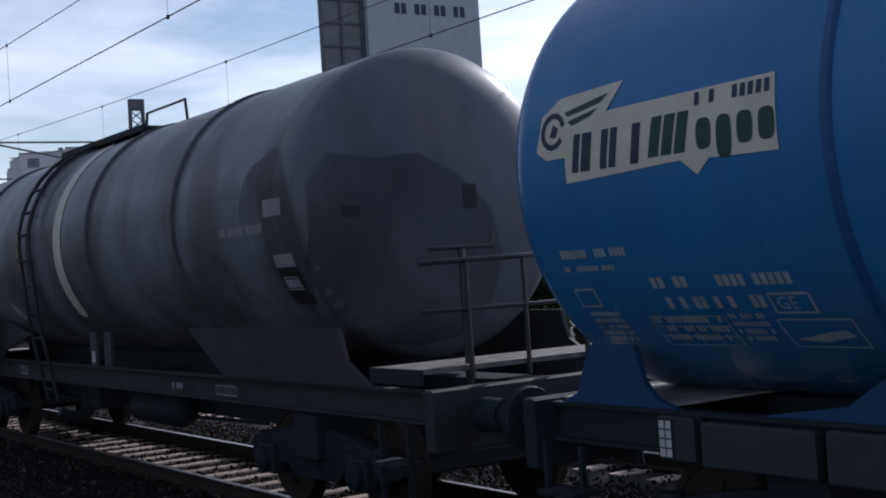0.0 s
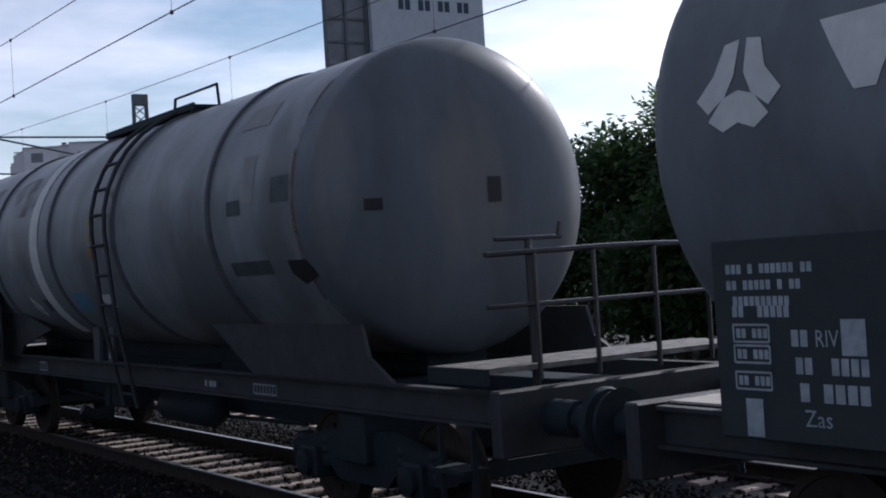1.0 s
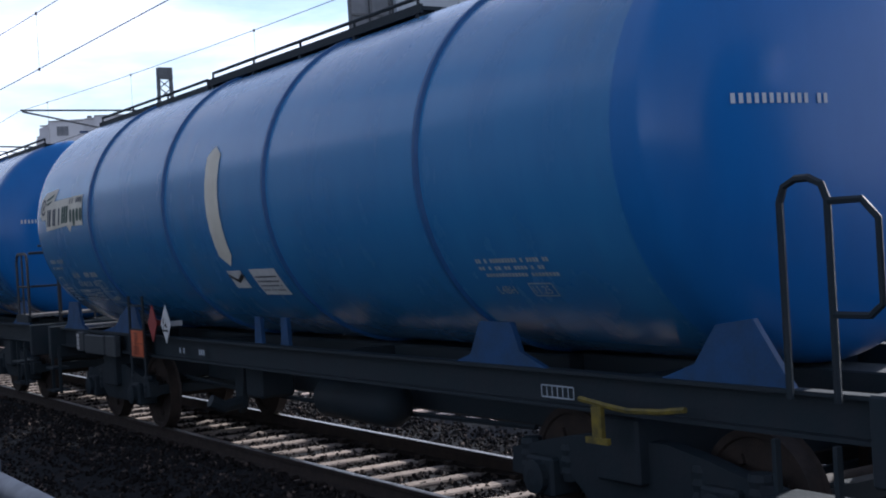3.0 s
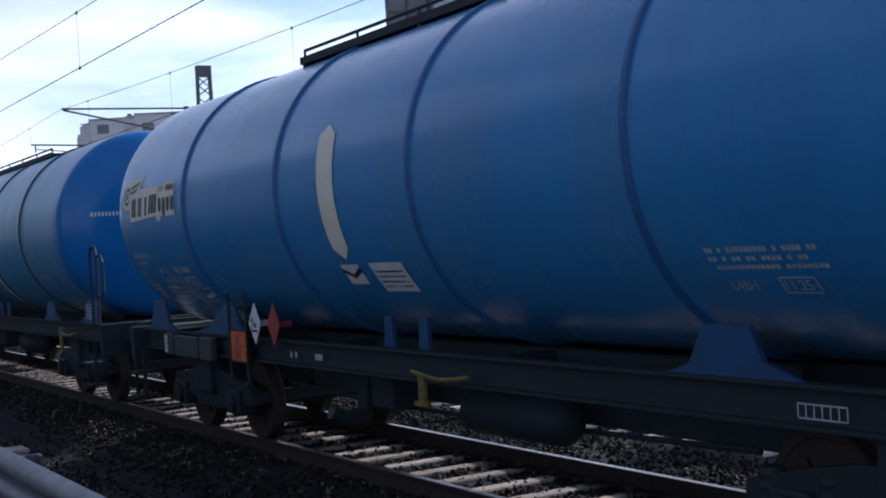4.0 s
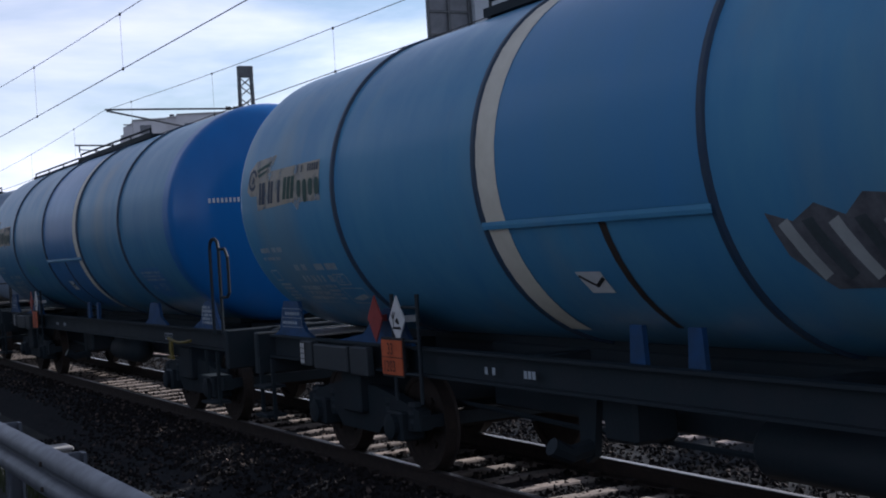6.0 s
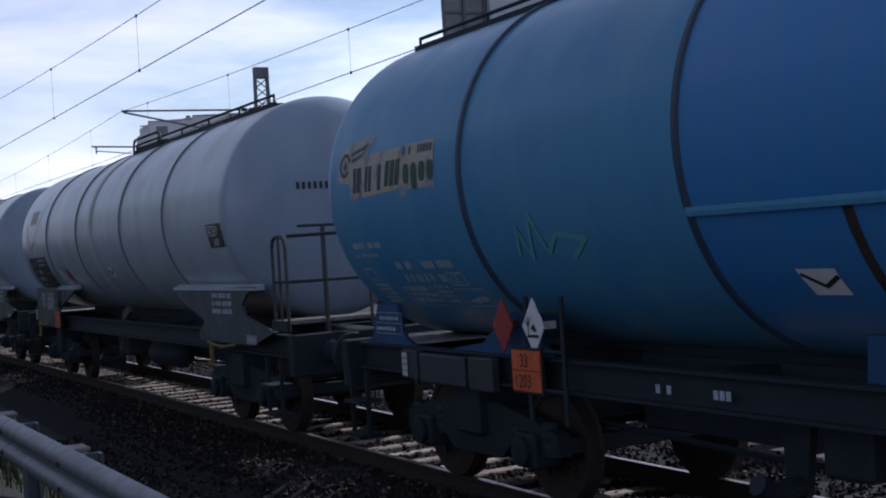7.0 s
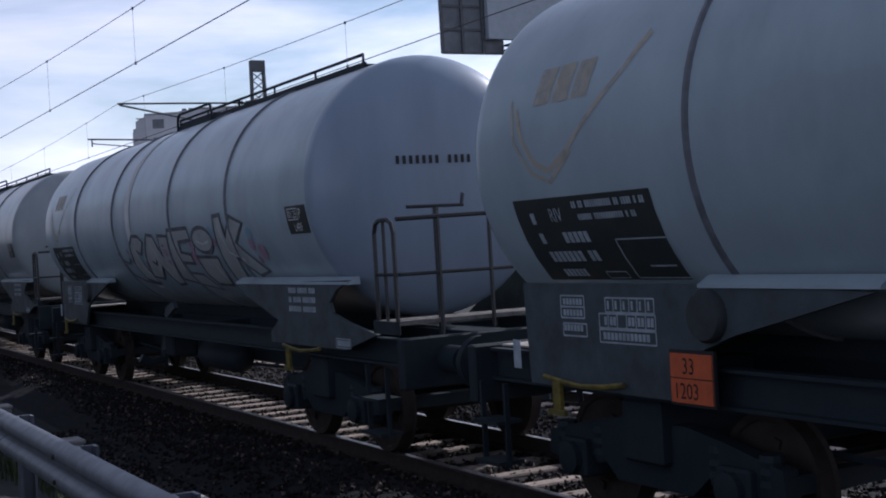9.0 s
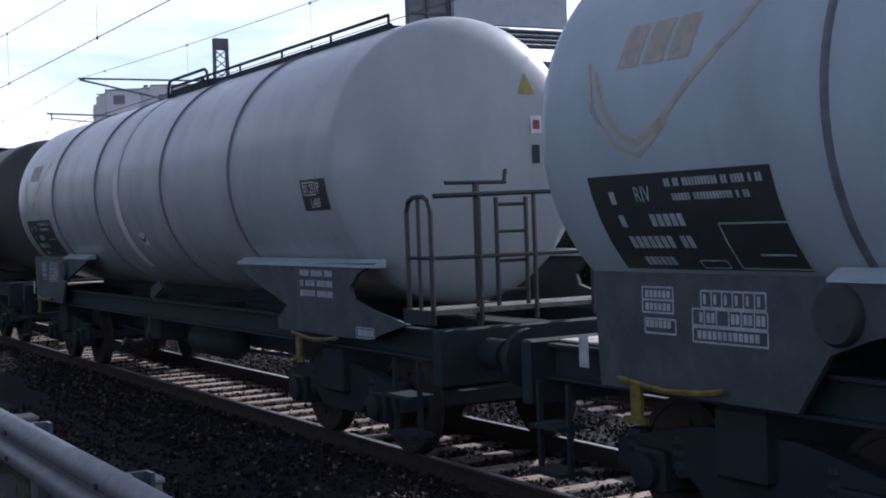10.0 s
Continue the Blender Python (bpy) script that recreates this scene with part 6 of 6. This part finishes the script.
def build_block_of_flats():
    house = thing("apartment_building", "distant grey panel apartment blocks with stepped roofs", "building", at=pose(-195.7, 60.96, 0, 0, 0, 72.7))
    for x0, x1, top, y in ((-8.1, -7.55, 21.9, 1.2), (-7.55, -6.2, 23.5, 0.6), (-6.2, -1.0, 24.05, 0.0), (-1.0, 0.5, 24.3, 0.6), (0.5, 14.0, 24.65, -0.4)):
        bm = bmesh.new()
        prism(bm, [(x0, -1), (x1, -1), (x1, top), (x0, top - (0.7 if x1 < -6 else 0.15))], "y", y, y + 14)
        wall = part("wall", bm, PLASTER, house)
        bm = bmesh.new()
        box(bm, x0 + 0.1, x1 - 0.1, y - 0.12, y + 0.2, top - 0.35, top - 0.2)
        part("parapet", bm, BLOCK, house)
        z = 2.0
        while z < top - 1.5:
            x = x0 + 1.2
            while x < x1 - 2:
                bm = bmesh.new()
                box(bm, x, x + 1.7, y - 0.04, y + 0.1, z, z + 1.4)
                part("window", bm, BOARD, wall)
                x += 3.1
            z += 2.8
    bm = bmesh.new()
    box(bm, -0.5, 0.2, 1, 4, 24.2, 24.6)
    part("lift_house", bm, MAST, house)


build_block_of_flats()


# ---- trees ----
def leaf_quad(verts, faces, p, d, n_, l_, w):
    s_ = d.cross(n_).normalized() * w
    k = len(verts)
    verts += [tuple(p), tuple(p + d * l_ * 0.5 + s_), tuple(p + d * l_ - n_ * l_ * 0.15), tuple(p + d * l_ * 0.5 - s_)]
    faces.append((k, k + 1, k + 2, k + 3))


def build_tree(name, x, y, height, width, kind, label, seed, leaves=5200, mat=LEAF, low=0.12):
    rng = random.Random(seed)
    tree = thing(name, label, "tree", "trees behind the line", at=pose(x, y, ground_z(y) - 0.05))
    bm = bmesh.new()
    bar(bm, [(0, 0, -0.2), (0.05, 0.02, height * 0.3), (-0.03, 0.05, height * 0.6), (0, 0, height * 0.9)], 0.12)
    for v in bm.verts:
        k = max(0.15, 1 - v.co.z / height)
        v.co.x, v.co.y = v.co.x * k * 1.3, v.co.y * k * 1.3
    ends = []
    for k in range(26 if kind != "spruce" else 40):
        z = height * (low + (0.86 - low) * rng.random())
        a_ = rng.uniform(0, 6.28)
        reach = width * (0.35 + 0.65 * math.sin(math.pi * min(1, max(0.08, (z / height - low + 0.12) / (1.05 - low)))) ** 0.7) * rng.uniform(0.6, 1.0)
        if kind == "spruce":
            reach = width * (1.02 - z / height) * rng.uniform(0.8, 1.0)
        rise = -0.12 * reach if kind == "spruce" else rng.uniform(0.2, 0.7) * reach
        end = Vector((math.cos(a_) * reach, math.sin(a_) * reach, min(z + rise, height * 1.0)))
        mid = Vector((end.x * 0.5, end.y * 0.5, z + rise * 0.3))
        bar(bm, [(0, 0, z), mid, end], 0.022, 5)
        ends.append((Vector((0, 0, z)), mid, end))
    part("trunk", bm, BARK, tree)
    verts, faces = [], []
    if kind == "frond":
        for _ in range(leaves // 15):
            a0, m0, e0 = rng.choice(ends)
            t_ = rng.uniform(0.35, 1.0)
            p = (m0.lerp(e0, t_ * 2 - 1) if t_ > 0.5 else a0.lerp(m0, t_ * 2)) + Vector([rng.gauss(0, 0.18) for _i in range(3)])
            d = Vector((p.x + rng.gauss(0, 0.6), p.y + rng.gauss(0, 0.6), rng.uniform(-0.2, 1.3))).normalized()
            length = rng.uniform(0.45, 0.85)
            side = d.cross(Vector((0, 0, 1))).normalized()
            for q in range(15):
                u = 0.12 + 0.88 * (q // 2) / 7
                base = p + d * length * u - Vector((0, 0, 0.28 * length * u * u))
                out = (side * (1 if q % 2 else -1) + d * 0.45 - Vector((0, 0, 0.25))).normalized() if q < 14 else d
                leaf_quad(verts, faces, base, out, out.cross(d).normalized() if q < 14 else side, rng.uniform(0.13, 0.2), 0.028)
    elif kind == "spruce":
        for a0, m0, e0 in ends:
            for _ in range(leaves // 40):
                t_ = rng.uniform(0.1, 1.0)
                p = a0.lerp(e0, t_)
                d = (e0 - a0).normalized() + Vector((rng.gauss(0, 0.5), rng.gauss(0, 0.5), rng.uniform(-0.6, 0.1)))
                leaf_quad(verts, faces, p, d.normalized(), Vector((rng.gauss(0, 1), rng.gauss(0, 1), 1)).normalized(), rng.uniform(0.12, 0.3), 0.025)
    else:
        clumps = []
        for a0, m0, e0 in ends:
            clumps += [e0, m0.lerp(e0, 0.5), m0]
        for _ in range(leaves):
            c_ = rng.choice(clumps)
            p = c_ + Vector([rng.gauss(0, 0.26) for _i in range(3)])
            d = Vector((rng.gauss(0, 1), rng.gauss(0, 1), rng.gauss(-0.2, 0.7))).normalized()
            leaf_quad(verts, faces, p, d, Vector((rng.gauss(0, 0.6), rng.gauss(0, 0.6), 1)).normalized(), rng.uniform(0.12, 0.26), rng.uniform(0.04, 0.075))
    me = bpy.data.meshes.new("crown")
    me.from_pydata(verts, [], faces)
    me.materials.append(mat)
    crown = new("crown", me)
    crown.parent = tree
    return tree


TREES = [("sumac_tree", -19.6, 20.0, 6.6, 1.6, "frond", 1), ("sumac_tree", -21.2, 20.6, 6.1, 1.3, "frond", 2), ("sumac_tree", -18.2, 19.6, 6.4, 1.5, "frond", 3), ("sumac_tree", -16.4, 20.2, 6.9, 1.8, "frond", 4),
         ("bush_tree", -24.0, 21.0, 5.2, 1.8, "leafy", 5), ("bush_tree", -22.4, 20.4, 5.4, 1.7, "leafy", 6), ("bush_tree", -20.6, 19.4, 4.6, 1.8, "leafy", 7), ("bush_tree", -18.8, 19.0, 4.4, 1.8, "leafy", 8),
         ("bush_tree", -16.8, 19.0, 4.8, 1.9, "leafy", 9), ("bush_tree", -14.8, 19.4, 5.4, 2.0, "leafy", 10), ("bush_tree", -13.0, 19.0, 5.8, 2.0, "leafy", 11), ("spruce_tree", -22.6, 23.0, 6.8, 1.5, "spruce", 12), ("spruce_tree", -21.0, 24.0, 7.2, 1.6, "spruce", 14),
         ("bush_tree", -26.6, 21.5, 3.2, 1.7, "leafy", 15), ("bush_tree", -29.5, 22, 2.0, 1.6, "leafy", 16), ("bush_tree", -32.5, 23, 1.9, 1.6, "leafy", 17),
         ("bush_tree", -24.6, 23.4, 5.0, 2.2, "leafy", 18), ("bush_tree", -22.0, 23.2, 5.6, 2.3, "leafy", 19), ("bush_tree", -19.4, 22.8, 5.8, 2.3, "leafy", 20), ("bush_tree", -16.8, 22.6, 6.0, 2.3, "leafy", 21), ("bush_tree", -14.2, 22.8, 6.0, 2.3, "leafy", 22)]
for _n, _x, _y, _h, _w, _k, _s in TREES:
    build_tree(_n, _x, _y, _h + 0.3, _w, _k, {"frond": "green sumac tree with long feathery leaves", "leafy": "dense dark green leafy bush by the line", "spruce": "dark green spruce with drooping boughs"}[_k], _s,
               {"frond": 8000, "leafy": 9000, "spruce": 8000}[_k], {"frond": LEAF, "leafy": LEAF_DARK, "spruce": NEEDLE}[_k])


# ---- unseen wall added behind the camera: blocks low sky, tall left part dims reflections ----
bm = bmesh.new()
prism(bm, [(-200, 0.3), (160, 0.3), (160, 3.2), (-20, 3.2), (-30, 22.0), (-200, 22.0)], "y", -24.5, -24.0)
tagged(part("wall_south", bm, DARKPANEL), "unseen plain dark wall added to block low sky light", "wall", kind="structure")


def motions():
    for wagon, x in TRAIN:
        walk(wagon, [(t, pose(x + SPEED * t, TRACK_Y, 0)) for t in (0.0, 2.5, 5.0, 7.5, 10.0)])
        for bogie in wagon.children:
            for wheels in bogie.children:
                if wheels.name.startswith("wheelset"):
                    spin = [(k / FPS, wheels.matrix_basis @ pose(0, 0, 0, 0, math.degrees(SPEED * k / FPS / 0.46) % 360, 0)) for k in range(int(10 * FPS) + 1)]
                    walk(wheels, spin)


motions()
